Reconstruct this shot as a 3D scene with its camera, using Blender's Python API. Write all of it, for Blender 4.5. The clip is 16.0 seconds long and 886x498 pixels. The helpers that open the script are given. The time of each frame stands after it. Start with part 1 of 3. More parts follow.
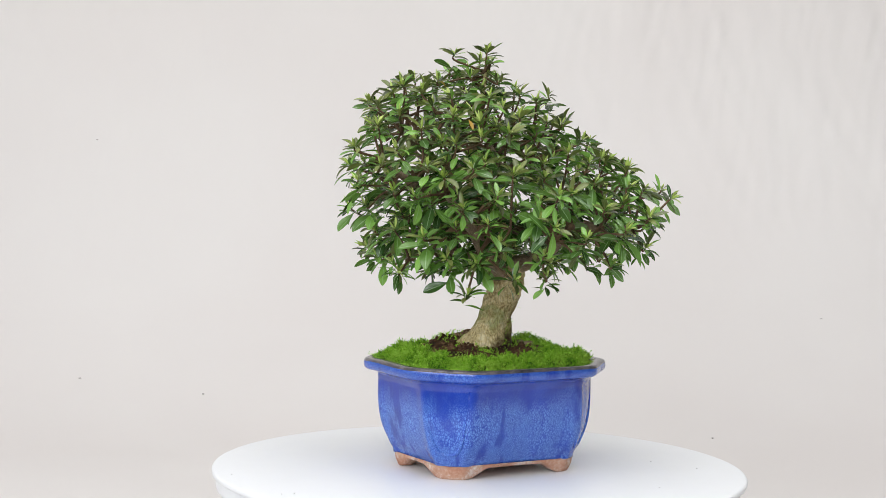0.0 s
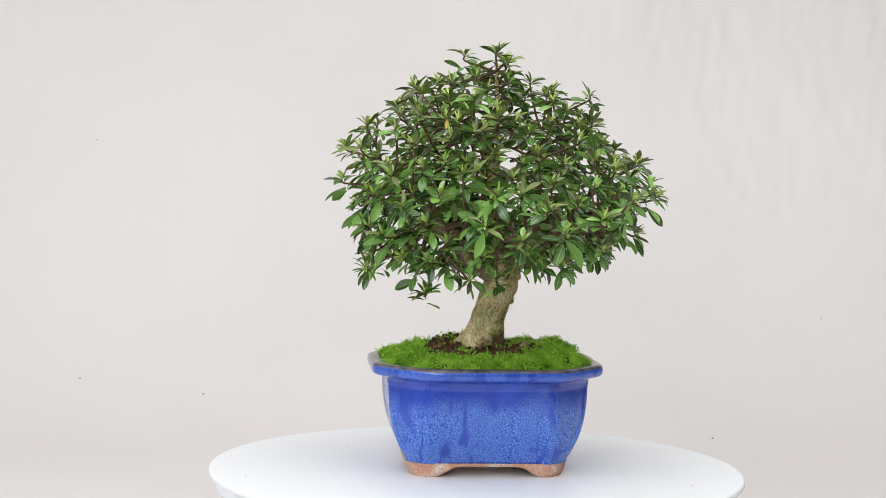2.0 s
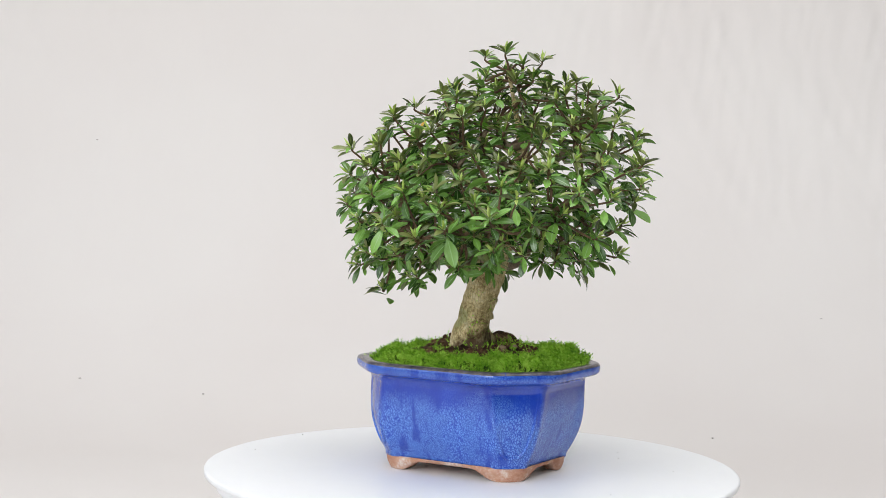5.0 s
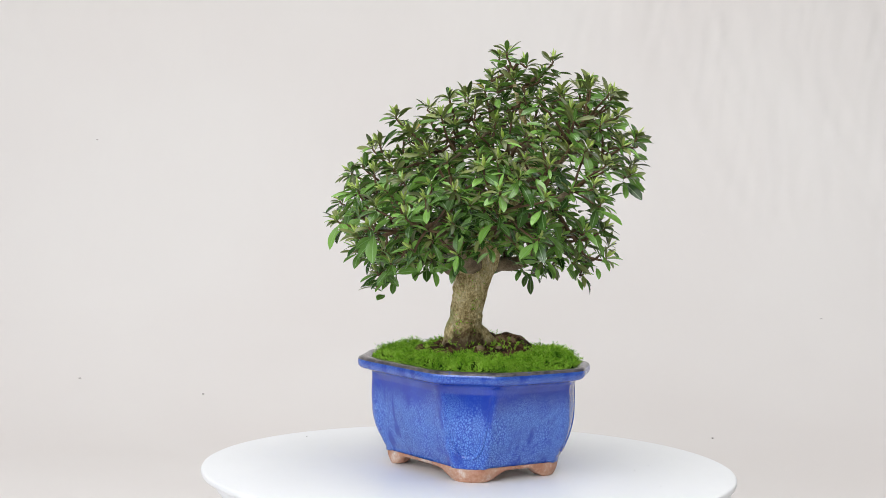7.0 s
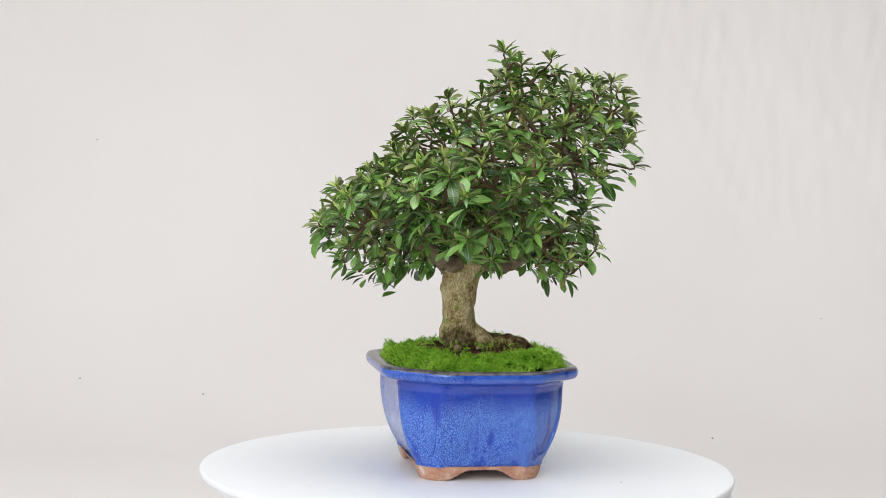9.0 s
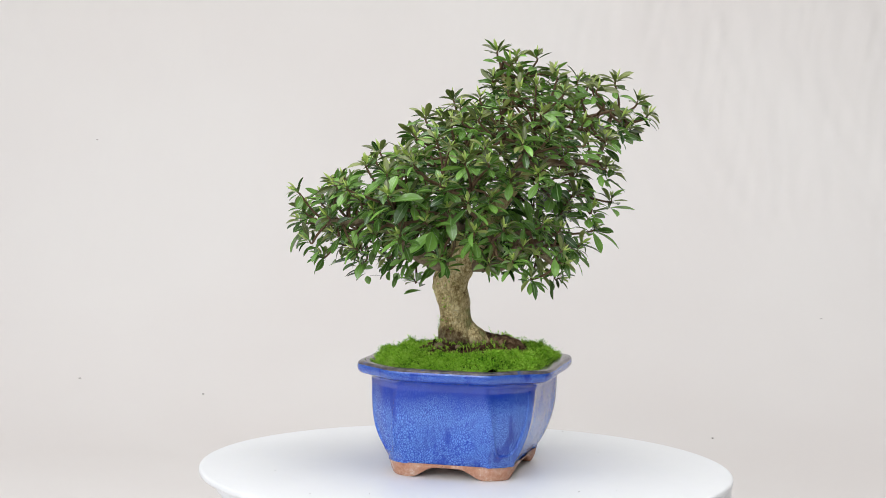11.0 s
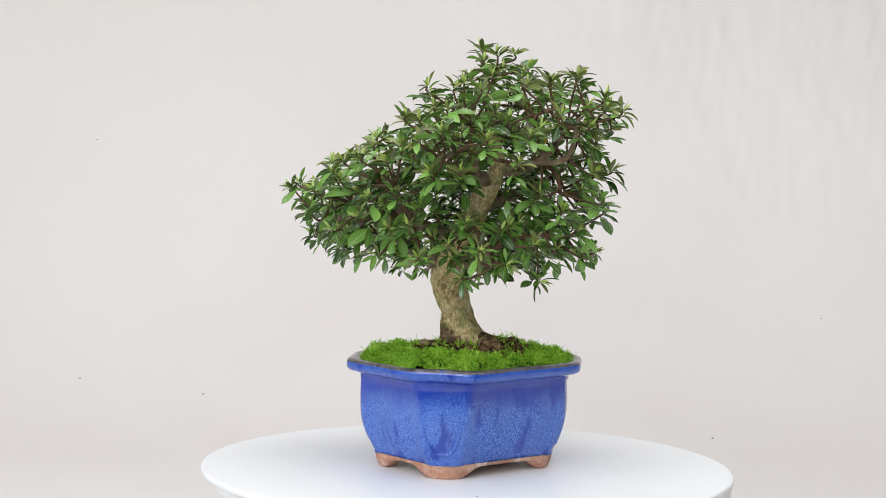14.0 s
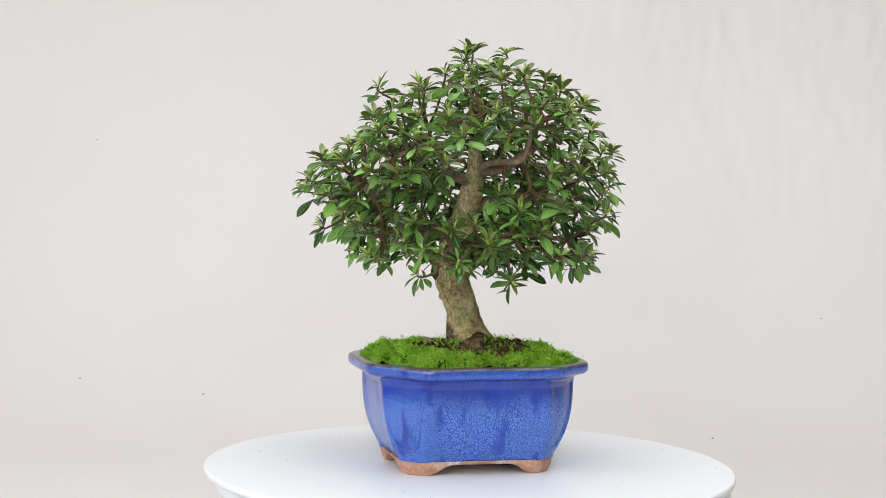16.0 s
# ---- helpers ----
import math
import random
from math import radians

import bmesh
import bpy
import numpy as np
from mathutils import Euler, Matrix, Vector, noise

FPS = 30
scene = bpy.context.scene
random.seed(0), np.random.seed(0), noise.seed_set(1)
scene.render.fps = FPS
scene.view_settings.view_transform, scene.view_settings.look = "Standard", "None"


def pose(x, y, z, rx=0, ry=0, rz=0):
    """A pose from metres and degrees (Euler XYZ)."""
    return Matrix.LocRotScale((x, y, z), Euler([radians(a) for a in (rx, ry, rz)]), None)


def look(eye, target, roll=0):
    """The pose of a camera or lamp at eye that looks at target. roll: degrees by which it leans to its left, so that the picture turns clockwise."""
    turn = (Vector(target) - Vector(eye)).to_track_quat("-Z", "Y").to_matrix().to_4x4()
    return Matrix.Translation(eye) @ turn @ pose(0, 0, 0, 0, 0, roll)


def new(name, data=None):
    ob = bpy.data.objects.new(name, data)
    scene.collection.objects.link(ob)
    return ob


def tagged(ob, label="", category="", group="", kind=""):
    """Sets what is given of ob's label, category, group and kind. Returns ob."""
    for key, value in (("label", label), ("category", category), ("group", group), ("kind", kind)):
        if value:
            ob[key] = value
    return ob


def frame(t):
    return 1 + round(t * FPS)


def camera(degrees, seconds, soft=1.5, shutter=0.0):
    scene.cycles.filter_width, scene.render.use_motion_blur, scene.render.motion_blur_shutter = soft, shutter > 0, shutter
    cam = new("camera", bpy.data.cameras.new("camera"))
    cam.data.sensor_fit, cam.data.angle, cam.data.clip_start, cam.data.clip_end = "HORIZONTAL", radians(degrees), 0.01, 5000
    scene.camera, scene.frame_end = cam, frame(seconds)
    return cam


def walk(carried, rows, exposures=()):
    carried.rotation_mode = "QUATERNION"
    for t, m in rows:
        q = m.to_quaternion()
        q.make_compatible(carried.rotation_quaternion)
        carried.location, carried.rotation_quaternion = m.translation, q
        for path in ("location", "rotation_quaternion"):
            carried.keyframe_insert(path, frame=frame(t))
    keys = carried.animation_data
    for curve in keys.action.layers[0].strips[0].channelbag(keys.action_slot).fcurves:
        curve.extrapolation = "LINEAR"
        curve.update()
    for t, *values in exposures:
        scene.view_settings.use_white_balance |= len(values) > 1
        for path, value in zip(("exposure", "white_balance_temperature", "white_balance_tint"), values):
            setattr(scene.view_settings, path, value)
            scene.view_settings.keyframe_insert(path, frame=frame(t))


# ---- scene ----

# ---------------------------------------------------------------- camera
EYE_Z, AIM = 0.2865, -3.35
cam = camera(27.53, 16.0, soft=0.65)
STAND = Matrix.Translation((-0.0313, -1.600, EYE_Z)) @ pose(0, 0, 0, 90 + AIM, 0, 0) @ pose(0, 0, 0, 0, 0, 1.25)
EXPOSURE = -0.11
walk(cam, [(0.0, STAND), (16.0, STAND)], exposures=[(0.0, EXPOSURE), (16.0, EXPOSURE)])

TURN = 12.2          # degrees a second, clockwise seen from above
rng = np.random.default_rng(7)

# ---------------------------------------------------------------- daylight and added fill lamps
world = bpy.data.worlds.new("daylight")
scene.world = world
world.use_nodes = True
wn = world.node_tree
sky = wn.nodes.new("ShaderNodeTexSky")
sky.sky_type, sky.sun_disc = "NISHITA", False
sky.sun_elevation, sky.sun_rotation = radians(40), radians(160)
wn.nodes["Background"].inputs["Strength"].default_value = 0.1
wn.links.new(sky.outputs["Color"], wn.nodes["Background"].inputs["Color"])


def area_lamp(name, at, towards, wide, high, watts, tint):
    lamp = bpy.data.lights.new(name, "AREA")
    lamp.shape, lamp.size, lamp.size_y, lamp.energy, lamp.color = "RECTANGLE", wide, high, watts, tint
    ob = new(name, lamp)
    ob.matrix_world = look(at, towards)
    return ob


area_lamp("window_daylight", (-1.97, -1.60, 1.10), (0.1, -0.35, 0.25), 2.5, 1.5, 22, (1.0, 0.992, 0.985))
# added fill from behind the camera; no window is known there
area_lamp("garden_window_daylight", (-0.75, -3.37, 1.35), (0.15, 0.0, 0.35), 2.2, 1.5, 60, (0.985, 0.99, 1.0))
# added overhead fill, hung below a ceiling that has no opening
area_lamp("skylight_daylight", (0.25, -0.55, 2.28), (0.25, -0.55, 0.0), 2.4, 1.9, 49, (0.985, 0.99, 1.0))


# ---------------------------------------------------------------- materials
def material(name):
    m = bpy.data.materials.new(name)
    m.use_nodes = True
    return m, m.node_tree.nodes, m.node_tree.links, m.node_tree.nodes["Principled BSDF"]


def ramp(nodes, stops):
    r = nodes.new("ShaderNodeValToRGB")
    while len(r.color_ramp.elements) < len(stops):
        r.color_ramp.elements.new(0.5)
    for e, (p, c) in zip(r.color_ramp.elements, stops):
        e.position, e.color = p, (*c, 1)
    return r


def noise_node(nodes, links, scale, detail=4, rough=0.55, coords="Object"):
    tc, n = nodes.new("ShaderNodeTexCoord"), nodes.new("ShaderNodeTexNoise")
    n.inputs["Scale"].default_value, n.inputs["Detail"].default_value = scale, detail
    n.inputs["Roughness"].default_value = rough
    links.new(tc.outputs[coords], n.inputs["Vector"])
    return n


def bump(nodes, links, bsdf, height, strength, distance):
    b = nodes.new("ShaderNodeBump")
    b.inputs["Strength"].default_value, b.inputs["Distance"].default_value = strength, distance
    links.new(height, b.inputs["Height"])
    links.new(b.outputs["Normal"], bsdf.inputs["Normal"])
    return b


def mix(nodes, links, fac, a, b, blend="MIX"):
    m = nodes.new("ShaderNodeMix")
    m.data_type, m.blend_type = "RGBA", blend
    for sock, value in ((m.inputs[0], fac), (m.inputs[6], a), (m.inputs[7], b)):
        if isinstance(value, (int, float)):
            sock.default_value = value
        elif isinstance(value, tuple):
            sock.default_value = (*value, 1)
        else:
            links.new(value, sock)
    return m.outputs[2]


def math_node(nodes, links, op, a, b=0.0):
    m = nodes.new("ShaderNodeMath")
    m.operation = op
    for sock, value in zip(m.inputs, (a, b)):
        if isinstance(value, (int, float)):
            sock.default_value = value
        else:
            links.new(value, sock)
    return m.outputs[0]


def plain(name, stops, scale, rough, relief=0.0, distance=0.001, spec=0.5):
    """A surface with two scales of noise between the stops' colours."""
    m, nodes, links, bsdf = material(name)
    big, small = noise_node(nodes, links, scale), noise_node(nodes, links, scale * 7, 6, 0.65)
    both = mix(nodes, links, 0.4, big.outputs["Fac"], small.outputs["Fac"])
    r = ramp(nodes, stops)
    links.new(both, r.inputs["Fac"])
    links.new(r.outputs["Color"], bsdf.inputs["Base Color"])
    bsdf.inputs["Roughness"].default_value = rough
    bsdf.inputs["Specular IOR Level"].default_value = spec
    if relief:
        bump(nodes, links, bsdf, both, relief, distance)
    return m


def leaf_material(name, dark, light, rib, rough, through_light):
    """Leaf skin: a shade of its own for each leaf, a paler midrib, faint mottling, a waxy gloss."""
    m, nodes, links, bsdf = material(name)
    info, geo = nodes.new("ShaderNodeObjectInfo"), nodes.new("ShaderNodeNewGeometry")
    shade = math_node(nodes, links, "FRACT", math_node(nodes, links, "ADD", info.outputs["Random"], geo.outputs["Random Per Island"]))
    r = ramp(nodes, ((0.0, dark), (0.55, tuple((a + b) / 2 for a, b in zip(dark, light))), (1.0, light)))
    links.new(shade, r.inputs["Fac"])
    n = noise_node(nodes, links, 260, 3)
    mottled = mix(nodes, links, 0.35, r.outputs["Color"], n.outputs["Fac"], "OVERLAY")
    uv, sep = nodes.new("ShaderNodeUVMap"), nodes.new("ShaderNodeSeparateXYZ")
    links.new(uv.outputs["UV"], sep.inputs[0])
    off = math_node(nodes, links, "ABSOLUTE", math_node(nodes, links, "SUBTRACT", sep.outputs["X"], 0.5))
    vein = math_node(nodes, links, "LESS_THAN", off, 0.045)
    side = math_node(nodes, links, "SINE", math_node(nodes, links, "MULTIPLY", math_node(nodes, links, "SUBTRACT", sep.outputs["Y"], off), 55.0))
    colour = mix(nodes, links, math_node(nodes, links, "MULTIPLY", vein, 0.45), mottled, rib)
    links.new(colour, bsdf.inputs["Base Color"])
    bsdf.inputs["Roughness"].default_value = rough
    bsdf.inputs["Specular IOR Level"].default_value = 0.75
    bump(nodes, links, bsdf, math_node(nodes, links, "ADD", side, math_node(nodes, links, "MULTIPLY", off, -6.0)), 0.10, 0.0005)
    trans = nodes.new("ShaderNodeBsdfTranslucent")
    links.new(mix(nodes, links, 0.5, colour, (0.16, 0.26, 0.03)), trans.inputs["Color"])
    mixer = nodes.new("ShaderNodeMixShader")
    mixer.inputs[0].default_value = through_light
    links.new(bsdf.outputs[0], mixer.inputs[1])
    links.new(trans.outputs[0], mixer.inputs[2])
    links.new(mixer.outputs[0], nodes["Material Output"].inputs["Surface"])
    return m


LEAF = leaf_material("leaf_mature", (0.015, 0.058, 0.010), (0.250, 0.495, 0.092), (0.36, 0.56, 0.24), 0.27, 0.10)
LEAF_YOUNG = leaf_material("leaf_young", (0.030, 0.047, 0.012), (0.270, 0.320, 0.088), (0.30, 0.36, 0.12), 0.36, 0.14)
LEAF_TIP = leaf_material("leaf_tip", (0.190, 0.290, 0.045), (0.500, 0.620, 0.150), (0.42, 0.50, 0.16), 0.40, 0.20)
LEAF_BUD = leaf_material("leaf_bud", (0.40, 0.58, 0.08), (0.66, 0.80, 0.24), (0.5, 0.6, 0.2), 0.45, 0.22)
LEAF_OLD = leaf_material("leaf_old", (0.42, 0.20, 0.020), (0.62, 0.40, 0.040), (0.6, 0.45, 0.1), 0.45, 0.15)
TWIG = plain("twig_bark", ((0.3, (0.055, 0.032, 0.018)), (0.7, (0.185, 0.115, 0.060))), 160, 0.75, 0.4, 0.0008, 0.3)


def bark_material():
    m, nodes, links, bsdf = material("bark")
    big, small = noise_node(nodes, links, 62, 6, 0.68), noise_node(nodes, links, 330, 6, 0.75)
    tc, vor = nodes.new("ShaderNodeTexCoord"), nodes.new("ShaderNodeTexVoronoi")
    mp = nodes.new("ShaderNodeMapping")
    mp.inputs["Scale"].default_value = (1, 1, 0.35)
    links.new(tc.outputs["Object"], mp.inputs["Vector"])
    links.new(mp.outputs["Vector"], vor.inputs["Vector"])
    vor.feature, vor.inputs["Scale"].default_value = "DISTANCE_TO_EDGE", 330
    grain = mix(nodes, links, 0.5, big.outputs["Fac"], small.outputs["Fac"])
    r = ramp(nodes, ((0.36, (0.090, 0.055, 0.024)), (0.43, (0.38, 0.275, 0.120)), (0.51, (0.72, 0.585, 0.305)), (0.62, (0.86, 0.77, 0.51))))
    links.new(grain, r.inputs["Fac"])
    algae = noise_node(nodes, links, 26, 5, 0.6)
    am = ramp(nodes, ((0.52, (0, 0, 0)), (0.58, (1, 1, 1))))
    links.new(algae.outputs["Fac"], am.inputs["Fac"])
    green = mix(nodes, links, math_node(nodes, links, "MULTIPLY", am.outputs["Color"], 0.48), r.outputs["Color"], (0.12, 0.21, 0.025))
    cracks = ramp(nodes, ((0.0, (0.35, 0.3, 0.25)), (0.16, (1, 1, 1))))
    links.new(vor.outputs["Distance"], cracks.inputs["Fac"])
    cracked = mix(nodes, links, 0.40, green, cracks.outputs["Color"], "MULTIPLY")
    # the damp foot of the trunk is stained dark brown
    sep = nodes.new("ShaderNodeSeparateXYZ")
    links.new(tc.outputs["Object"], sep.inputs[0])
    level = math_node(nodes, links, "ADD", math_node(nodes, links, "SUBTRACT", sep.outputs["Z"], math_node(nodes, links, "MULTIPLY", sep.outputs["X"], 0.40)), math_node(nodes, links, "MULTIPLY", big.outputs["Fac"], 0.03))
    damp = nodes.new("ShaderNodeMapRange")
    for k, v in zip(("From Min", "From Max", "To Min", "To Max"), (0.116, 0.124, 0.90, 0.0)):
        damp.inputs[k].default_value = v
    links.new(level, damp.inputs["Value"])
    foot = mix(nodes, links, damp.outputs["Result"], cracked, (0.055, 0.026, 0.013))
    links.new(foot, bsdf.inputs["Base Color"])
    bsdf.inputs["Roughness"].default_value = 0.8
    bsdf.inputs["Specular IOR Level"].default_value = 0.3
    h = math_node(nodes, links, "ADD", grain, math_node(nodes, links, "MULTIPLY", cracks.outputs["Color"], 0.2))
    bump(nodes, links, bsdf, h, 0.9, 0.004)
    return m


BARK = bark_material()
LIMB = plain("limb_bark", ((0.32, (0.085, 0.058, 0.036)), (0.52, (0.23, 0.17, 0.11)), (0.68, (0.40, 0.32, 0.22))), 130, 0.8, 0.8, 0.002, 0.3)
ROOT = plain("damp_root", ((0.38, (0.016, 0.009, 0.006)), (0.50, (0.110, 0.058, 0.029)), (0.61, (0.38, 0.25, 0.14))), 130, 0.85, 1.0, 0.004, 0.25)


def glaze_material():
    """Cobalt glaze, crackled into paler cells that run longer towards the foot, with a painted dark reflection above.
    """
    m, nodes, links, bsdf = material("cobalt_glaze")
    tc, mp = nodes.new("ShaderNodeTexCoord"), nodes.new("ShaderNodeMapping")
    mp.inputs["Scale"].default_value = (1, 1, 0.75)
    links.new(tc.outputs["Object"], mp.inputs["Vector"])
    warp = noise_node(nodes, links, 90, 3)
    add = nodes.new("ShaderNodeMix")
    add.data_type = "VECTOR"
    add.inputs[0].default_value = 0.006
    links.new(mp.outputs["Vector"], add.inputs[4])
    links.new(warp.outputs["Color"], add.inputs[5])
    vor = nodes.new("ShaderNodeTexVoronoi")
    vor.feature, vor.inputs["Scale"].default_value = "DISTANCE_TO_EDGE", 540
    links.new(add.outputs[1], vor.inputs["Vector"])
    fine = nodes.new("ShaderNodeTexVoronoi")
    fine.feature, fine.inputs["Scale"].default_value = "DISTANCE_TO_EDGE", 1000
    links.new(add.outputs[1], fine.inputs["Vector"])
    cell = ramp(nodes, ((0.02, (0.0, 0.0, 0.0)), (0.22, (1, 1, 1))))
    links.new(vor.outputs["Distance"], cell.inputs["Fac"])
    cell2 = ramp(nodes, ((0.02, (0.0, 0.0, 0.0)), (0.20, (1, 1, 1))))
    links.new(fine.outputs["Distance"], cell2.inputs["Fac"])
    patch = noise_node(nodes, links, 22, 4, 0.6)
    pm = ramp(nodes, ((0.46, (0, 0, 0)), (0.60, (1, 1, 1))))
    links.new(patch.outputs["Fac"], pm.inputs["Fac"])
    cells = mix(nodes, links, pm.outputs["Color"], cell2.outputs["Color"], cell.outputs["Color"])
    base = ramp(nodes, ((0.3, (0.004, 0.022, 0.29)), (0.7, (0.013, 0.058, 0.46))))
    links.new(patch.outputs["Fac"], base.inputs["Fac"])
    sep = nodes.new("ShaderNodeSeparateXYZ")
    links.new(tc.outputs["Object"], sep.inputs[0])
    # crackle fades upward: the dark room's reflection is put into the upper colour
    run = nodes.new("ShaderNodeMapRange")
    for k, v in zip(("From Min", "From Max", "To Min", "To Max"), (0.091, 0.075, 0.10, 0.88)):
        run.inputs[k].default_value = v
    links.new(math_node(nodes, links, "ADD", sep.outputs["Z"], math_node(nodes, links, "MULTIPLY", patch.outputs["Fac"], 0.04)), run.inputs["Value"])
    # deeper blue streaks where the glaze ran thick
    mp2, streak = nodes.new("ShaderNodeMapping"), nodes.new("ShaderNodeTexNoise")
    mp2.inputs["Scale"].default_value = (1, 1, 0.22)
    links.new(tc.outputs["Object"], mp2.inputs["Vector"])
    links.new(mp2.outputs["Vector"], streak.inputs["Vector"])
    streak.inputs["Scale"].default_value, streak.inputs["Detail"].default_value = 75, 3
    sm = ramp(nodes, ((0.36, (0.22, 0.22, 0.22)), (0.45, (1, 1, 1))))
    links.new(streak.outputs["Fac"], sm.inputs["Fac"])
    # and thin, pale and speckled again over the lip
    lip = nodes.new("ShaderNodeMapRange")
    for k, v in zip(("From Min", "From Max", "To Min", "To Max"), (0.080, 0.084, 0.0, 0.55)):
        lip.inputs[k].default_value = v
    links.new(sep.outputs["Z"], lip.inputs["Value"])
    thin = math_node(nodes, links, "MAXIMUM", run.outputs["Result"], lip.outputs["Result"])
    amount = math_node(nodes, links, "MULTIPLY", thin, sm.outputs["Color"])
    colour = mix(nodes, links, math_node(nodes, links, "MULTIPLY", cells, amount), base.outputs["Color"], (0.125, 0.310, 0.80))
    links.new(colour, bsdf.inputs["Base Color"])
    bsdf.inputs["Roughness"].default_value = 0.13
    bsdf.inputs["IOR"].default_value = 1.60
    bump(nodes, links, bsdf, cells, 0.10, 0.0004)
    return m


GLAZE = glaze_material()
RIM_WORN = plain("rim_worn_glaze", ((0.32, (0.028, 0.027, 0.038)), (0.46, (0.085, 0.080, 0.098)), (0.56, (0.17, 0.15, 0.145)), (0.64, (0.05, 0.09, 0.32))), 90, 0.20, 0.2, 0.0006)
CLAY = plain("bare_terracotta", ((0.25, (0.30, 0.13, 0.075)), (0.44, (0.50, 0.25, 0.16)), (0.54, (0.58, 0.36, 0.26)), (0.66, (0.76, 0.70, 0.63))), 55, 0.85, 0.4, 0.0008, 0.25)
SOIL = plain("soil", ((0.36, (0.014, 0.008, 0.005)), (0.50, (0.075, 0.038, 0.019)), (0.62, (0.26, 0.150, 0.080))), 70, 0.95, 1.0, 0.003, 0.2)
STONE = plain("grit", ((0.3, (0.16, 0.11, 0.06)), (0.7, (0.40, 0.31, 0.19))), 150, 0.85, 0.5, 0.001, 0.3)
WHITE = plain("white_laminate", ((0.3, (0.865, 0.885, 0.905)), (0.7, (0.895, 0.912, 0.93))), 9, 0.42, 0.03, 0.0005, 0.4)
SPECK = plain("dust", ((0.3, (0.20, 0.18, 0.16)), (0.7, (0.36, 0.34, 0.31))), 500, 0.9)
WALL = plain("wall_paint", ((0.3, (0.50, 0.49, 0.47)), (0.7, (0.56, 0.55, 0.53))), 4, 0.85, 0.05)
# unseen walls, darkened to cut bounce and their reflection in the glaze
WALL_BOUNCE_CUT = plain("wall_bounce_cut", ((0.3, (0.13, 0.13, 0.13)), (0.7, (0.17, 0.165, 0.16))), 4, 0.9, 0.05)
FLOOR = plain("floor_boards", ((0.3, (0.045, 0.032, 0.024)), (0.7, (0.075, 0.055, 0.040))), 6, 0.55, 0.1)


def cloth_material():
    m, nodes, links, bsdf = material("backdrop_cloth")
    big, weave = noise_node(nodes, links, 2.2, 3), noise_node(nodes, links, 900, 2)
    r = ramp(nodes, ((0.35, (0.725, 0.692, 0.674)), (0.65, (0.745, 0.720, 0.702))))
    links.new(big.outputs["Fac"], r.inputs["Fac"])
    links.new(r.outputs["Color"], bsdf.inputs["Base Color"])
    bsdf.inputs["Roughness"].default_value = 0.95
    bsdf.inputs["Specular IOR Level"].default_value = 0.1
    bump(nodes, links, bsdf, weave.outputs["Fac"], 0.05, 0.0003)
    return m


CLOTH = cloth_material()


def moss_material():
    m, nodes, links, bsdf = material("moss")
    geo = nodes.new("ShaderNodeNewGeometry")
    n = noise_node(nodes, links, 60, 4)
    v = math_node(nodes, links, "ADD", math_node(nodes, links, "MULTIPLY", geo.outputs["Random Per Island"], 0.45), math_node(nodes, links, "SUBTRACT", math_node(nodes, links, "MULTIPLY", n.outputs["Fac"], 0.95), 0.18))
    r = ramp(nodes, ((0.18, (0.035, 0.13, 0.008)), (0.46, (0.29, 0.62, 0.036)), (0.78, (0.62, 0.86, 0.14))))
    links.new(v, r.inputs["Fac"])
    links.new(r.outputs["Color"], bsdf.inputs["Base Color"])
    bsdf.inputs["Roughness"].default_value = 0.7
    bsdf.inputs["Specular IOR Level"].default_value = 0.25
    trans = nodes.new("ShaderNodeBsdfTranslucent")
    links.new(r.outputs["Color"], trans.inputs["Color"])
    mixer = nodes.new("ShaderNodeMixShader")
    mixer.inputs[0].default_value = 0.25
    links.new(bsdf.outputs[0], mixer.inputs[1])
    links.new(trans.outputs[0], mixer.inputs[2])
    links.new(mixer.outputs[0], nodes["Material Output"].inputs["Surface"])
    return m


MOSS = moss_material()
# moss green darkened: shade in the gaps between sprigs is coloured in
MOSS_BED_SHADED = plain("moss_bed", ((0.3, (0.012, 0.030, 0.004)), (0.7, (0.045, 0.095, 0.010))), 120, 0.95, 0.8, 0.002, 0.1)


# ---------------------------------------------------------------- mesh helpers
def mesh_of(name, verts, faces, mats, slots=None, smooth=True, uvs=None):
    me = bpy.data.meshes.new(name)
    me.from_pydata([tuple(v) for v in verts], [], [tuple(f) for f in faces])
    for m in mats if isinstance(mats, (list, tuple)) else [mats]:
        me.materials.append(m)
    if slots is not None:
        me.polygons.foreach_set("material_index", np.asarray(slots, dtype=np.int32))
    me.polygons.foreach_set("use_smooth", np.full(len(me.polygons), smooth))
    if uvs is not None:
        layer = me.uv_layers.new(name="UVMap")
        layer.data.foreach_set("uv", np.asarray(uvs, dtype=np.float32).ravel())
    me.update()
    return me


def part(name, me, parent=None, label="", kind=""):
    ob = new(name, me)
    if parent:
        ob.parent = parent
    return tagged(ob, label, kind=kind)


def from_bm(name, bm, mat, smooth=False):
    me = bpy.data.meshes.new(name)
    bm.to_mesh(me)
    bm.free()
    me.materials.append(mat)
    me.polygons.foreach_set("use_smooth", np.full(len(me.polygons), smooth))
    return me


def box(lo, hi, bevel=0.0):
    bm = bmesh.new()
    bmesh.ops.create_cube(bm, size=1)
    for v in bm.verts:
        v.co = Vector([l + (c + 0.5) * (h - l) for l, h, c in zip(lo, hi, v.co)])
    if bevel:
        bmesh.ops.bevel(bm, geom=bm.edges[:], offset=bevel, segments=2, affect="EDGES")
    return bm


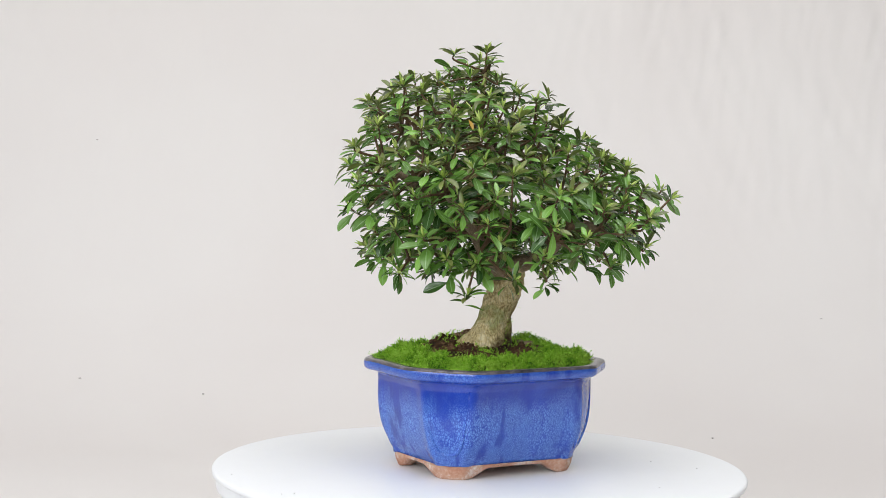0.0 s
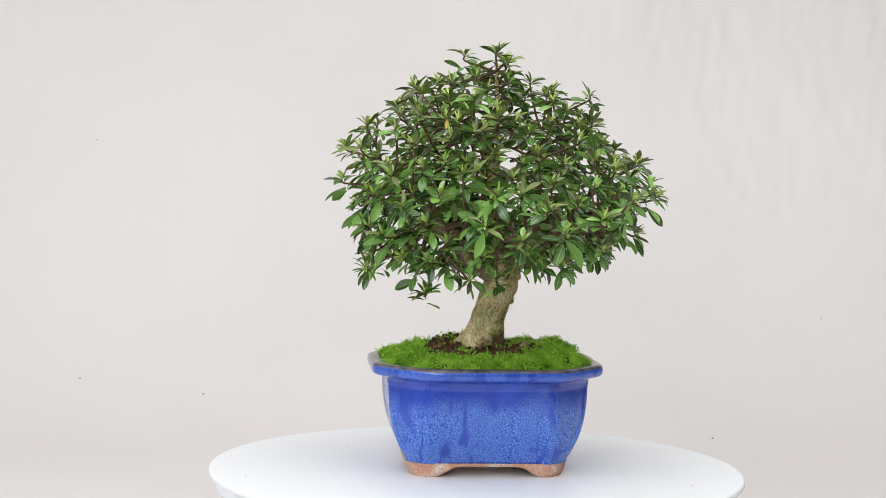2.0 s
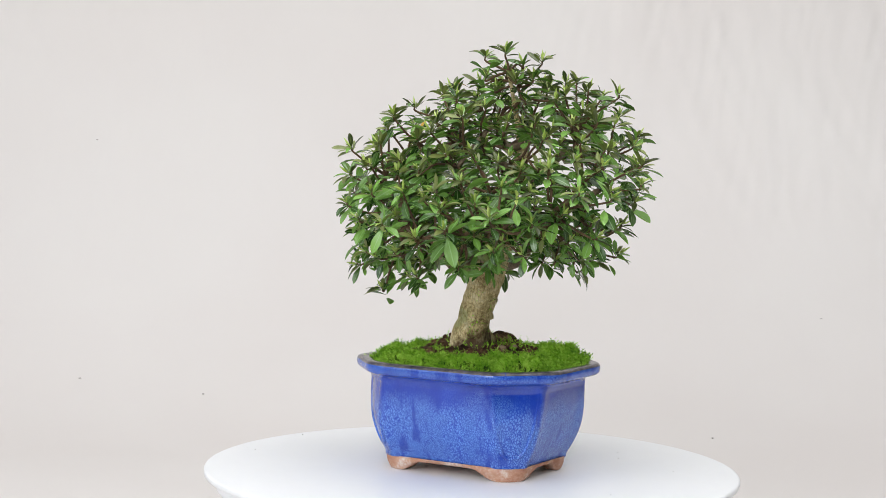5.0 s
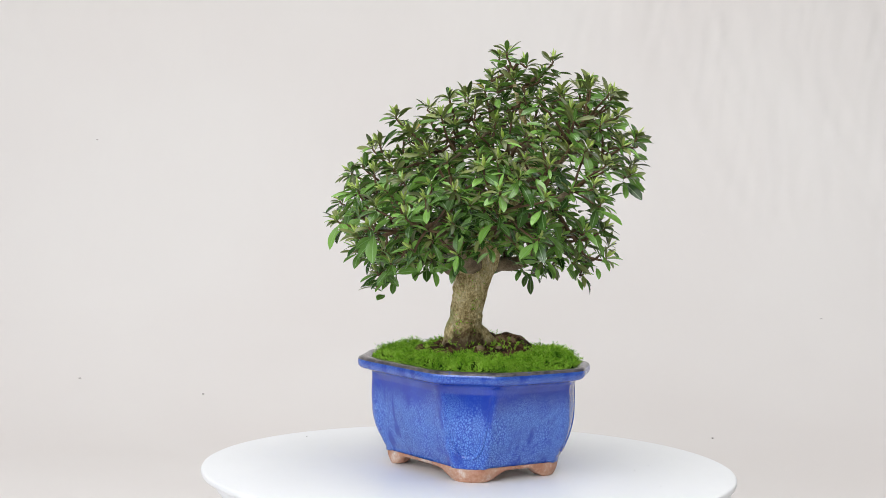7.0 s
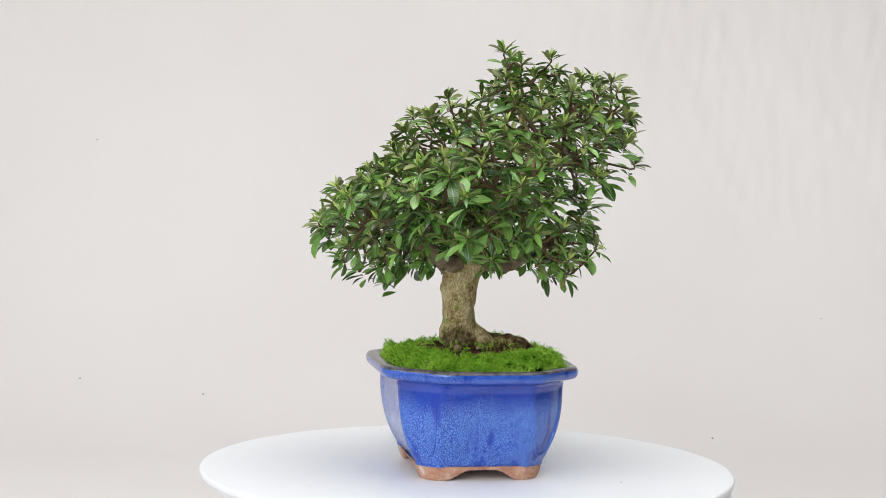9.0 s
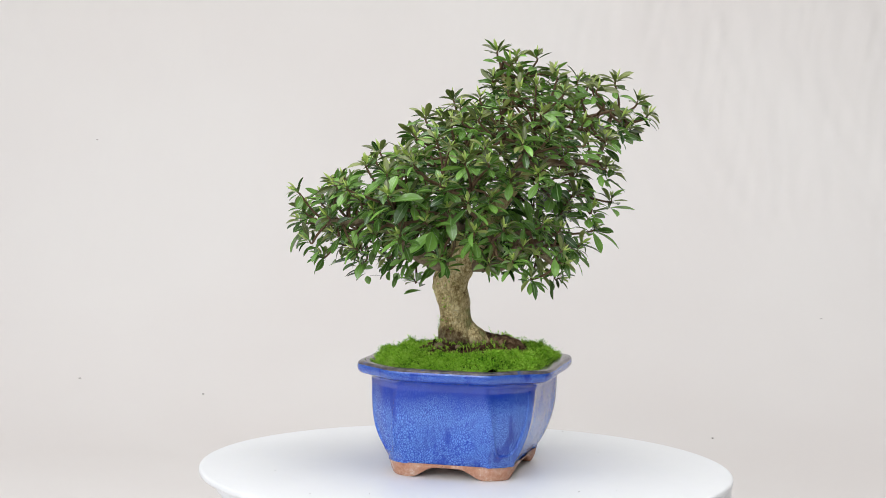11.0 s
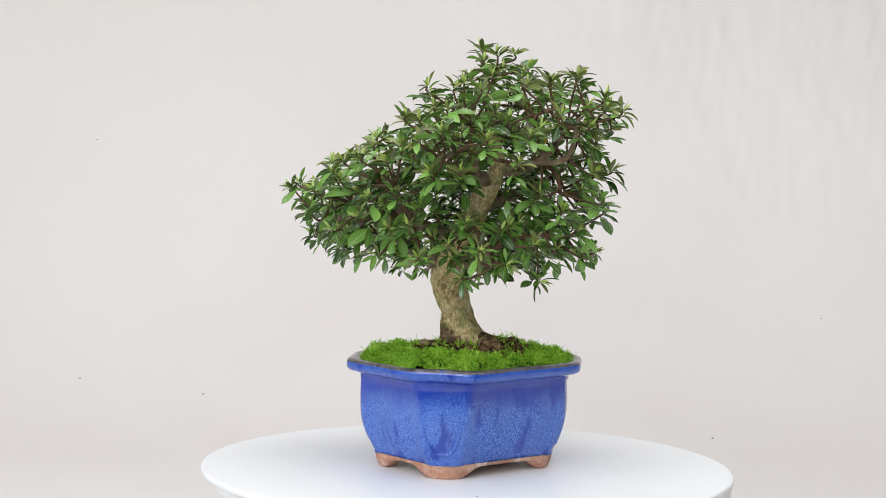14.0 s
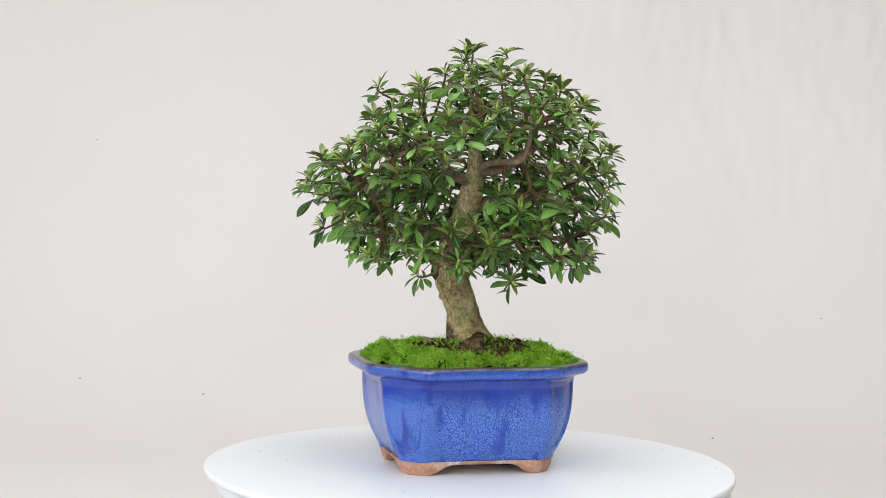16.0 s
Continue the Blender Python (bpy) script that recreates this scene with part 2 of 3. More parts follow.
def lathe(profile, seg=96, centre=(0, 0)):
    """Turn (radius, z) pairs round the upright axis."""
    verts, faces = [], []
    for r, z in profile:
        for k in range(seg):
            a = 2 * math.pi * k / seg
            verts.append((centre[0] + r * math.cos(a), centre[1] + r * math.sin(a), z))
    for i in range(len(profile) - 1):
        for k in range(seg):
            n = (k + 1) % seg
            faces.append((i * seg + k, i * seg + n, (i + 1) * seg + n, (i + 1) * seg + k))
    faces.append(tuple(range(seg))[::-1])
    faces.append(tuple((len(profile) - 1) * seg + k for k in range(seg)))
    return verts, faces


def smooth_path(pts, steps):
    """Catmull-Rom through rows of (x, y, z, radius)."""
    p = np.array(pts, float)
    p = np.vstack([2 * p[0] - p[1], p, 2 * p[-1] - p[-2]])
    out = []
    for i in range(1, len(p) - 2):
        for s in np.arange(steps) / steps:
            a, b, c, d = p[i - 1:i + 3]
            out.append(0.5 * (2 * b + (c - a) * s + (2 * a - 5 * b + 4 * c - d) * s * s + (3 * b - a - 3 * c + d) * s ** 3))
    out.append(p[-2])
    out = np.array(out)
    out[:, 3] = np.maximum(out[:, 3], 0.0004)
    return out


def tube(path, seg, knobbly=0.0, seed=0.0, ribs=None):
    """Verts and faces of a closed tube along rows of (x, y, z, radius)."""
    verts, faces = [], []
    n = len(path)
    side = Vector((1, 0, 0))
    for i, (x, y, z, r) in enumerate(path):
        a, b = path[max(i - 1, 0)][:3], path[min(i + 1, n - 1)][:3]
        d = Vector(b - a).normalized()
        side = (side - d * side.dot(d))
        if side.length < 1e-4:
            side = d.orthogonal()
        side.normalize()
        up = d.cross(side)
        for k in range(seg):
            t = 2 * math.pi * k / seg
            q = side * math.cos(t) + up * math.sin(t)
            f = 1.0
            p = Vector((x, y, z))
            if knobbly:
                f += knobbly * noise.noise((p + q * r) * 42 + Vector((seed, 0, 0))) + 0.5 * knobbly * noise.noise((p + q * r) * 120)
            if ribs:
                f += ribs(t, z)
            verts.append(p + q * r * f)
    for i in range(n - 1):
        for k in range(seg):
            m = (k + 1) % seg
            faces.append((i * seg + k, i * seg + m, (i + 1) * seg + m, (i + 1) * seg + k))
    faces.append(tuple(range(seg))[::-1])
    faces.append(tuple((n - 1) * seg + k for k in range(seg)))
    return verts, faces


class Heap:
    """Gathers many small pieces into one mesh."""
    def __init__(self):
        self.v, self.f, self.uv, self.m, self.n = [], [], [], [], 0

    def add(self, verts, faces, uvs=None, slot=0):
        self.v.append(np.asarray(verts, float))
        self.f.extend(tuple(int(i) + self.n for i in f) for f in faces)
        self.m.extend([slot] * len(faces))
        if uvs is not None:
            self.uv.append(np.asarray(uvs, float))
        self.n += len(verts)

    def mesh(self, name, mats, smooth=True):
        return mesh_of(name, np.vstack(self.v), self.f, mats, self.m, smooth, np.vstack(self.uv) if self.uv else None)


# ---------------------------------------------------------------- the room that closes the place
GROUND = -0.10


def build_room():
    x0, x1, y0, y1, z0, z1 = -2.0, 2.2, -3.4, 1.7, GROUND - 0.006, 2.3
    tagged(part("floor", from_bm("floor", box((x0 - 0.2, y0 - 0.2, z0 - 0.15), (x1 + 0.2, y1 + 0.2, z0)), FLOOR)), "plain brown boarded floor of the room", "floor", kind="structure")
    tagged(part("ceiling", from_bm("ceiling", box((x0 - 0.2, y0 - 0.2, z1), (x1 + 0.2, y1 + 0.2, z1 + 0.15)), WALL)), "plain white painted ceiling of the room", "ceiling", kind="structure")
    walls = (("wall_north", (x0, y1, z0), (x1, y1 + 0.15, z1), WALL), ("wall_east", (x1, y0 - 0.15, z0), (x1 + 0.15, y1 + 0.15, z1), WALL_BOUNCE_CUT))
    for name, lo, hi, mat in walls:
        tagged(part(name, from_bm(name, box(lo, hi), mat)), "plain painted wall that closes the room", "wall", kind="structure")
    # unseen wall, opened only to let the added front fill through
    south = new("wall_south")
    tagged(south, "plain painted wall with an opening added for the front fill", "wall", kind="structure")
    for lo, hi in (((x0, y0 - 0.15, z0), (-1.9, y0, z1)), ((0.4, y0 - 0.15, z0), (x1, y0, z1)), ((-1.9, y0 - 0.15, z0), (0.4, y0, 0.55)), ((-1.9, y0 - 0.15, 2.15), (0.4, y0, z1))):
        part("wall_panel", from_bm("wall_panel", box(lo, hi), WALL_BOUNCE_CUT), south)
    # the west wall with its window opening
    wy0, wy1, wz0, wz1 = -2.95, -0.25, 0.30, 1.95
    wall = new("wall_west")
    tagged(wall, "plain painted wall with a wide window opening", "wall", kind="structure")
    for lo, hi in (((x0 - 0.15, y0 - 0.15, z0), (x0, wy0, z1)), ((x0 - 0.15, wy1, z0), (x0, y1 + 0.15, z1)),
                   ((x0 - 0.15, wy0, z0), (x0, wy1, wz0)), ((x0 - 0.15, wy0, wz1), (x0, wy1, z1))):
        part("wall_panel", from_bm("wall_panel", box(lo, hi), WALL), wall)


def build_backdrop():
    """A sheet hung behind the turntable that sweeps forward over the ground, with faint hanging creases."""
    nx, ns = 640, 240
    width, y_wall, bend = 3.2, 1.35, 0.75
    flat = 1.30
    arc = bend * math.pi / 2
    length = flat + arc + 1.2
    verts, faces = [], []
    for j in range(ns + 1):
        s = length * j / ns
        if s < flat:
            y, z, ny, nz = y_wall - bend - flat + s, GROUND, 0, 1
        elif s < flat + arc:
            a = (s - flat) / bend
            y, z, ny, nz = y_wall - bend + bend * math.sin(a), GROUND + bend * (1 - math.cos(a)), -math.sin(a), math.cos(a)
        else:
            y, z, ny, nz = y_wall, GROUND + bend + s - flat - arc, -1, 0
        hang = max(0.0, min(1.0, (s - flat - 0.35) / 0.9))
        for i in range(nx + 1):
            x = -width / 2 + width * i / nx
            lean = x + 0.10 * (z - 0.3)
            fold = 0.35 * (0.4 - abs(noise.noise(Vector((lean * 9, z * 1.2, 3))))) + 0.5 * (0.3 - abs(noise.noise(Vector((lean * 23 + z * 7, z * 4.5, 9))))) + 0.35 * (0.3 - abs(noise.noise(Vector((lean * 38 - z * 13, z * 9, 1)))))
            d = hang * (0.25 + 0.75 * max(0.0, min(1.0, (x + 0.1) / 0.5))) * 0.013 * fold
            d += hang * 0.010 * noise.noise(Vector((x * 1.4, z * 1.2, 5)))
            verts.append((x, y + ny * d, z + nz * d))
    for j in range(ns):
        for i in range(nx):
            a = j * (nx + 1) + i
            faces.append((a, a + 1, a + nx + 2, a + nx + 1))
    ob = part("backdrop", mesh_of("backdrop", verts, faces, CLOTH))
    tagged(ob, "off-white cloth backdrop sheet with faint hanging creases", "backdrop", kind="structure")
    th = ob.modifiers.new("thickness", "SOLIDIFY")
    th.thickness, th.offset = 0.002, -1


build_room()
build_backdrop()


# ---------------------------------------------------------------- the turntable
def build_turntable():
    base = new("turntable_stand")
    tagged(base, "white round turntable stand under the turning plate", "turntable stand")
    r = 0.236
    v, f = lathe([(0.10, -0.0190), (r - 0.011, -0.0190), (r - 0.0086, -0.0184), (r - 0.008, -0.0170), (r - 0.008, -0.0066), (r - 0.0085, -0.0058), (r - 0.010, -0.0054), (0.05, -0.0054)], 160)
    part("base_disc", mesh_of("base_disc", v, f, WHITE), base)
    v, f = lathe([(0.115, GROUND + 0.003), (0.118, GROUND + 0.006), (0.118, GROUND + 0.012), (0.10, GROUND + 0.02), (0.10, -0.0190)], 64)
    part("pedestal", mesh_of("pedestal", v, f, WHITE), base)
    plate = new("turntable_plate")
    tagged(plate, "glossy white round turntable plate with softened edge", "turntable")
    c = (0.0068 * math.cos(radians(-44)), 0.0068 * math.sin(radians(-44)))
    v, f = lathe([(0.06, -0.0053), (r - 0.0015, -0.0053), (r - 0.0004, -0.0048), (r, -0.0036), (r, -0.0016), (r - 0.0005, -0.0006), (r - 0.0016, -0.0001), (r - 0.003, 0.0)], 200, c)
    part("plate", mesh_of("plate", v, f, WHITE), plate)
    return plate


PLATE = build_turntable()


def build_dust():
    def grain(heap, c, r):
        bm = bmesh.new()
        bmesh.ops.create_icosphere(bm, subdivisions=1, radius=r)
        heap.add([(c[0] + v.co.x * 1.6, c[1] + v.co.y, c[2] + v.co.z * 0.5) for v in bm.verts], [[q.index for q in f.verts] for f in bm.faces])
        bm.free()
    on_plate, on_cloth = Heap(), Heap()
    for _ in range(10):
        a, r = rng.uniform(0, 6.283), rng.uniform(0.11, 0.22)
        grain(on_plate, (r * math.cos(a), r * math.sin(a), 0.0004), rng.uniform(0.0003, 0.0006))
    part("dust", on_plate.mesh("dust", SPECK), PLATE, "tiny dark dust specks", kind="stuff")
    for c in ((-0.527, 0.873, -0.047), (-0.352, 0.836, -0.060), (-0.579, 1.250, 0.280), (0.324, 0.730, -0.088), (0.524, 1.036, 0.042)):
        grain(on_cloth, c, 0.0014)
    tagged(part("lint", on_cloth.mesh("lint", SPECK)), "tiny dark lint specks caught on the backdrop", "lint", kind="stuff")


build_dust()

# ---------------------------------------------------------------- the pot
POT_AT = Matrix.Translation((0.0085, -0.0028, 0)) @ pose(0, 0, 0, 0, 0, 30.2)
SIDE_STEPS = 16
FILL = 0.003         # how much higher soil, moss and tree sit in the pot


def octagon(hx, hy, leg, bow=0.0):
    """Points round a rectangle with cut corners, anticlockwise, with the side's number, how far along and the outward normal."""
    c = [(hx, -hy + leg), (hx, hy - leg), (hx - leg, hy), (-hx + leg, hy), (-hx, hy - leg), (-hx, -hy + leg), (-hx + leg, -hy), (hx - leg, -hy)]
    out = []
    for k in range(8):
        a, b = Vector(c[k]), Vector(c[(k + 1) % 8])
        d = (b - a).normalized()
        n = Vector((d.y, -d.x))
        for i in range(SIDE_STEPS):
            s = i / SIDE_STEPS
            p = a + (b - a) * s
            if k % 2:
                p = p + n * bow * math.sin(math.pi * s)
            out.append((p, k, s, n))
    return out


def pot_inset(z):
    t = max(0.0, min(1.0, (0.078 - z) / 0.064))
    return 0.0025 * t + 0.0145 * t ** 3.0


def pot_outline(z):
    t = max(0.0, min(1.0, (z - 0.014) / 0.064))
    i = pot_inset(z)
    return octagon(0.0875 - i, 0.0725 - i, 0.018 + 0.0165 * t ** 0.7, 0.0025)


def loft(loops, close_first=False, close_last=False):
    n = len(loops[0])
    verts = [p for loop in loops for p in loop]
    faces = [(i * n + k, i * n + (k + 1) % n, (i + 1) * n + (k + 1) % n, (i + 1) * n + k) for i in range(len(loops) - 1) for k in range(n)]
    if close_first:
        faces.append(tuple(range(n))[::-1])
    if close_last:
        faces.append(tuple((len(loops) - 1) * n + k for k in range(n)))
    return verts, faces


def soften(loop, times):
    """Round the corners of a closed run of points."""
    p = np.array(loop)
    for _ in range(times):
        p = (np.roll(p, 1, 0) + 2 * p + np.roll(p, -1, 0)) / 4
    return [tuple(q) for q in p]


def ease(t):
    t = max(0.0, min(1.0, t))
    return t * t * (3 - 2 * t)


def build_pot():
    pot = new("plant_pot")
    tagged(pot, "cobalt blue crackle-glazed ceramic bonsai pot on the plate", "plant pot")
    loops = []
    for j in range(37):
        z = 0.0115 + 0.0685 * j / 36
        loop = []
        for p, k, s, n in pot_outline(z):
            edge = min(s, 1 - s)
            deep = ease((edge - 0.015) / 0.07) if k % 2 == 0 else ease((edge - 0.02) / 0.12)
            deep *= ease((0.0765 - z) / 0.0025) * (ease((z - 0.018) / 0.006) if k % 2 else 1.0)
            ridge = 0.0009 * math.exp(-(edge / 0.05) ** 2)
            wob = 0.0005 * noise.noise(Vector((p.x * 40, p.y * 40, z * 40)))
            q = p + n * (-0.0016 * deep + ridge + wob)
            loop.append((q.x, q.y, z))
        loops.append(soften(loop, 1))
    v, f = loft(loops, close_first=True)
    part("body", mesh_of("body", v, f, GLAZE), pot, "cobalt blue glazed body with panelled sides")
    # the outward lip, with its worn edge
    lip = []
    prof = ((0.0, 0.0770, 0), (0.0012, 0.0797, 0), (0.0065, 0.0812, 0), (0.0110, 0.0824, 0), (0.0128, 0.0842, 0), (0.0134, 0.0868, 0), (0.0131, 0.0895, 1), (0.0122, 0.0911, 1), (0.0105, 0.0918, 1),
            (0.0060, 0.0919, 1), (0.0015, 0.0911, 1), (-0.0006, 0.0895, 1), (-0.0018, 0.0860, 1), (-0.0020, 0.0800, 1))
    for o, z, mat in prof:
        out = octagon(0.0878 + o, 0.0728 + o, 0.0335 + 0.65 * o, 0.0012 if o < 0.005 else -0.0006)
        lip.append([(p.x, p.y, z + 0.0008 * noise.noise(Vector((p.x * 30, p.y * 30, 1.0)))) for p, k, s, n in out])
        lip[-1] = soften(lip[-1], 5)
    v, f = loft(lip)
    n = len(lip[0])
    slots = [prof[i][2] for i in range(len(prof) - 1) for _ in range(n)]
    part("rim", mesh_of("rim", v, f, [GLAZE, RIM_WORN], slots), pot, "blue rim with worn dark brown edge")
    # unglazed foot band and four bracket feet
    band = []
    for z, o in ((0.0120, -0.0005), (0.0102, -0.0012), (0.0088, -0.003), (0.0088, -0.012)):
        out = octagon(0.0875 - pot_inset(0.014) + o, 0.0725 - pot_inset(0.014) + o, 0.018 + 0.5 * o, 0.0015)
        band.append([(p.x, p.y, z) for p, k, s, nn in out])
    v, f = loft(band, close_last=True)
    part("foot_band", mesh_of("foot_band", v, f, CLAY), pot, "bare terracotta band")
    hx, hy, leg = 0.0875 - pot_inset(0.014) - 0.0008, 0.0725 - pot_inset(0.014) - 0.0008, 0.018
    for sx, sy in ((1, 1), (-1, 1), (-1, -1), (1, -1)):
        # distance along each side from the cut corner
        reach = 0.034
        st = []
        for i in range(11):
            s = reach * (1 - i / 10)
            st.append((Vector((hx - leg - s, hy)), Vector((0, 1)), s))
        for i in range(1, 6):
            t = i / 6
            a = math.pi / 4
            st.append((Vector((hx - leg + leg * t + 0.0022 * math.sin(math.pi * t), hy - leg * t + 0.0022 * math.sin(math.pi * t))), Vector((math.cos(a), math.sin(a))), 0.0))
        for i in range(11):
            s = reach * i / 10
            st.append((Vector((hx, hy - leg - s)), Vector((1, 0)), s))
        rows = []
        for p, nrm, s in st:
            low = 0.0088 * ease((s - 0.005) / 0.021)
            ins = 0.0035 * (1 - low / 0.0088)
            top, bot = 0.0117, min(low + 0.0001, 0.0093)
            o = p - nrm * ins
            inner = p - nrm * 0.013
            ring = [(p.x, p.y, top), ((p.x * 2 + o.x) / 3, (p.y * 2 + o.y) / 3, (top + bot) / 2), (o.x, o.y, bot + 0.0012), (o.x - nrm.x * 0.001, o.y - nrm.y * 0.001, bot), (inner.x, inner.y, bot), (inner.x, inner.y, top)]
            rows.append([(x * sx, y * sy, z) for x, y, z in ring])
        v, f = loft(rows, True, True)
        if sx * sy < 0:
            f = [q[::-1] for q in f]
        part("foot", mesh_of("foot", v, f, CLAY), pot, "bare terracotta bracket foot with pale lime marks")
    for side in (1, 3, 5, 7):
        rows = []
        for i in range(31):
            phi = math.pi * i / 30
            u = math.copysign(abs(math.cos(phi)) ** 0.55, math.cos(phi))
            z = 0.0740 - 0.0530 * math.sin(phi) ** 0.62
            ring = [q for q in pot_outline(z) if q[1] == side]
            at = (0.5 - 0.46 * u) * (len(ring) - 1)
            a, t = int(at), at - int(at)
            p = ring[a][0].lerp(ring[min(a + 1, len(ring) - 1)][0], t) + ring[0][3] * -0.0018
            rows.append((p.x, p.y, z, 0.0012 + 0.0008 * ease(min(i, 30 - i) / 5)))
        v, f = tube(smooth_path(rows, 2), 8)
        part("panel_ridge", mesh_of("panel_ridge", v, f, GLAZE), pot, "raised ridge round a corner panel")
    for child in pot.children:
        child.matrix_parent_inverse = Matrix.Identity(4)
        child.matrix_basis = POT_AT @ Matrix.Diagonal((1, 1, 1.057, 1))
    return pot


POT = build_pot()

# ---------------------------------------------------------------- soil and moss
BARE = Vector((0.004, 0.012))


def in_pot(x, y):
    """0 at the pot's centre, 1 at the inside of its rim."""
    q = POT_AT.inverted() @ Vector((x, y, 0))
    a, b = abs(q.x) / 0.0880, abs(q.y) / 0.0730
    return max(a, b, (abs(q.x) + abs(q.y)) / (0.0880 + 0.0730 - 0.033))


def bare(x, y):
    """Above 0 where the soil round the trunk shows."""
    d = math.hypot((x - BARE.x) / 1.15, (y - BARE.y) / 0.95)
    return 0.045 + 0.014 * noise.noise(Vector((x * 45, y * 45, 2))) - d


def soil_height(x, y):
    e = in_pot(x, y)
    lump = 0.0030 * noise.noise(Vector((x * 90, y * 90, 0))) + 0.0015 * noise.noise(Vector((x * 260, y * 260, 4)))
    return 0.085 + 0.0205 * ease((1.02 - e) / 0.62) + lump + 0.006 * math.exp(-((x + 0.026) ** 2 + (y - 0.022) ** 2) / 0.0007) + 0.003 * math.exp(-((x + 0.034) ** 2 + (y + 0.010) ** 2) / 0.0003)


def moss_height(x, y):
    e = in_pot(x, y)
    cushion = 0.0110 * abs(noise.noise(Vector((x * 55, y * 55, 7)))) + 0.0075 * abs(noise.noise(Vector((x * 130, y * 130, 8)))) - 0.0040
    return 0.0915 + 0.0095 * ease((1.03 - e) / 0.16) + 0.0015 * ease((0.95 - e) / 0.45) + 0.03 * y + cushion


def sheet(height, inside, step=0.0022, reach=0.1):
    verts, faces, seen = [], [], {}
    n = int(reach / step)
    for i in range(-n, n + 1):
        for j in range(-n, n + 1):
            x, y = i * step + POT_AT.translation.x, j * step + POT_AT.translation.y
            if inside(x, y):
                seen[i, j] = len(verts)
                verts.append((x, y, height(x, y)))
    for (i, j) in seen:
        if (i + 1, j) in seen and (i, j + 1) in seen and (i + 1, j + 1) in seen:
            faces.append((seen[i, j], seen[i + 1, j], seen[i + 1, j + 1], seen[i, j + 1]))
    return verts, faces


def build_soil():
    soil = new("soil_mound")
    tagged(soil, "dark brown bare soil round the trunk base", "soil")
    v, f = sheet(soil_height, lambda x, y: in_pot(x, y) < 1.0, 0.0026)
    part("soil", mesh_of("soil", v, f, SOIL), soil)
    crumbs = Heap()
    for _ in range(700):
        x, y = rng.uniform(-0.06, 0.07), rng.uniform(-0.05, 0.07)
        if bare(x, y) < -0.004:
            continue
        r = rng.uniform(0.0008, 0.0024)
        bm = bmesh.new()
        bmesh.ops.create_icosphere(bm, subdivisions=1, radius=r)
        sc = rng.uniform(0.7, 1.3, 3)
        z = soil_height(x, y)
        crumbs.add([(x + w.co.x * sc[0], y + w.co.y * sc[1], z + r * 0.3 + w.co.z * sc[2] * 0.8) for w in bm.verts], [[q.index for q in fa.verts] for fa in bm.faces])
        bm.free()
    part("soil_grit", crumbs.mesh("soil_grit", SOIL, False), soil, kind="stuff")
    for x, y, r in ((0.046, -0.001, 0.0040), (0.040, 0.016, 0.0026)):
        bm = bmesh.new()
        bmesh.ops.create_icosphere(bm, subdivisions=2, radius=r)
        for w in bm.verts:
            w.co *= 1 + 0.35 * noise.noise(w.co * 300 + Vector((x * 99, 0, 0)))
            w.co = Vector((x + w.co.x * 1.2, y + w.co.y, soil_height(x, y) + r * 0.5 + w.co.z * 0.75))
        part("pebble", from_bm("pebble", bm, STONE, True), soil, "small tan pebble")
    return soil


def build_moss():
    moss = new("moss_carpet")
    tagged(moss, "bright green moss carpet covering the potting soil", "moss", kind="stuff")
    v, f = sheet(lambda x, y: moss_height(x, y) - 0.0038, lambda x, y: in_pot(x, y) < 1.02 and bare(x, y) < 0.0)
    part("moss_bed", mesh_of("moss_bed", v, f, MOSS_BED_SHADED), moss, kind="stuff")
    heap = Heap()
    count = 0
    while count < 16000:
        x, y = rng.uniform(-0.09, 0.10), rng.uniform(-0.09, 0.09)
        e, b = in_pot(x, y), bare(x, y)
        stray = b > 0.002
        if e > 1.025 or (stray and rng.random() < 0.95) or (b > -0.01 and rng.random() < 0.35):
            continue
        count += 1
        z = soil_height(x, y) + 0.0005 if stray else moss_height(x, y) - 0.0035
        tall = rng.uniform(0.0030, 0.0072) * (1.5 if rng.random() < 0.06 else 1.0)
        lean = np.array([rng.normal(0, 0.6), rng.normal(0, 0.6), 1.0])
        q = POT_AT.translation
        lean[:2] += np.array([x - q.x, y - q.y]) * 6 * max(0, e - 0.5)
        lean /= np.linalg.norm(lean)
        top = np.array([x, y, z]) + lean * tall
        for k in range(6):
            a = rng.uniform(0, 6.283)
            s = rng.uniform(0.25, 1.0)
            c = np.array([x, y, z]) + lean * tall * s
            out = np.array([math.cos(a), math.sin(a), rng.uniform(0.1, 1.2)])
            out *= rng.uniform(0.0012, 0.0027) / np.linalg.norm(out)
            w = np.cross(out, lean)
            w *= 0.00040 / (np.linalg.norm(w) + 1e-9)
            heap.add([c - w, c + w, c + out * 0.6 + w * 0.8, c + out], [(0, 1, 2, 3)])
        w = np.array([0.00035, 0, 0])
        heap.add([np.array([x, y, z]) - w, np.array([x, y, z]) + w, top], [(0, 1, 2)])
    part("moss_sprigs", heap.mesh("moss_sprigs", MOSS, False), moss, kind="stuff")
    return moss


SOIL_MOUND, MOSS_CARPET = build_soil(), build_moss()

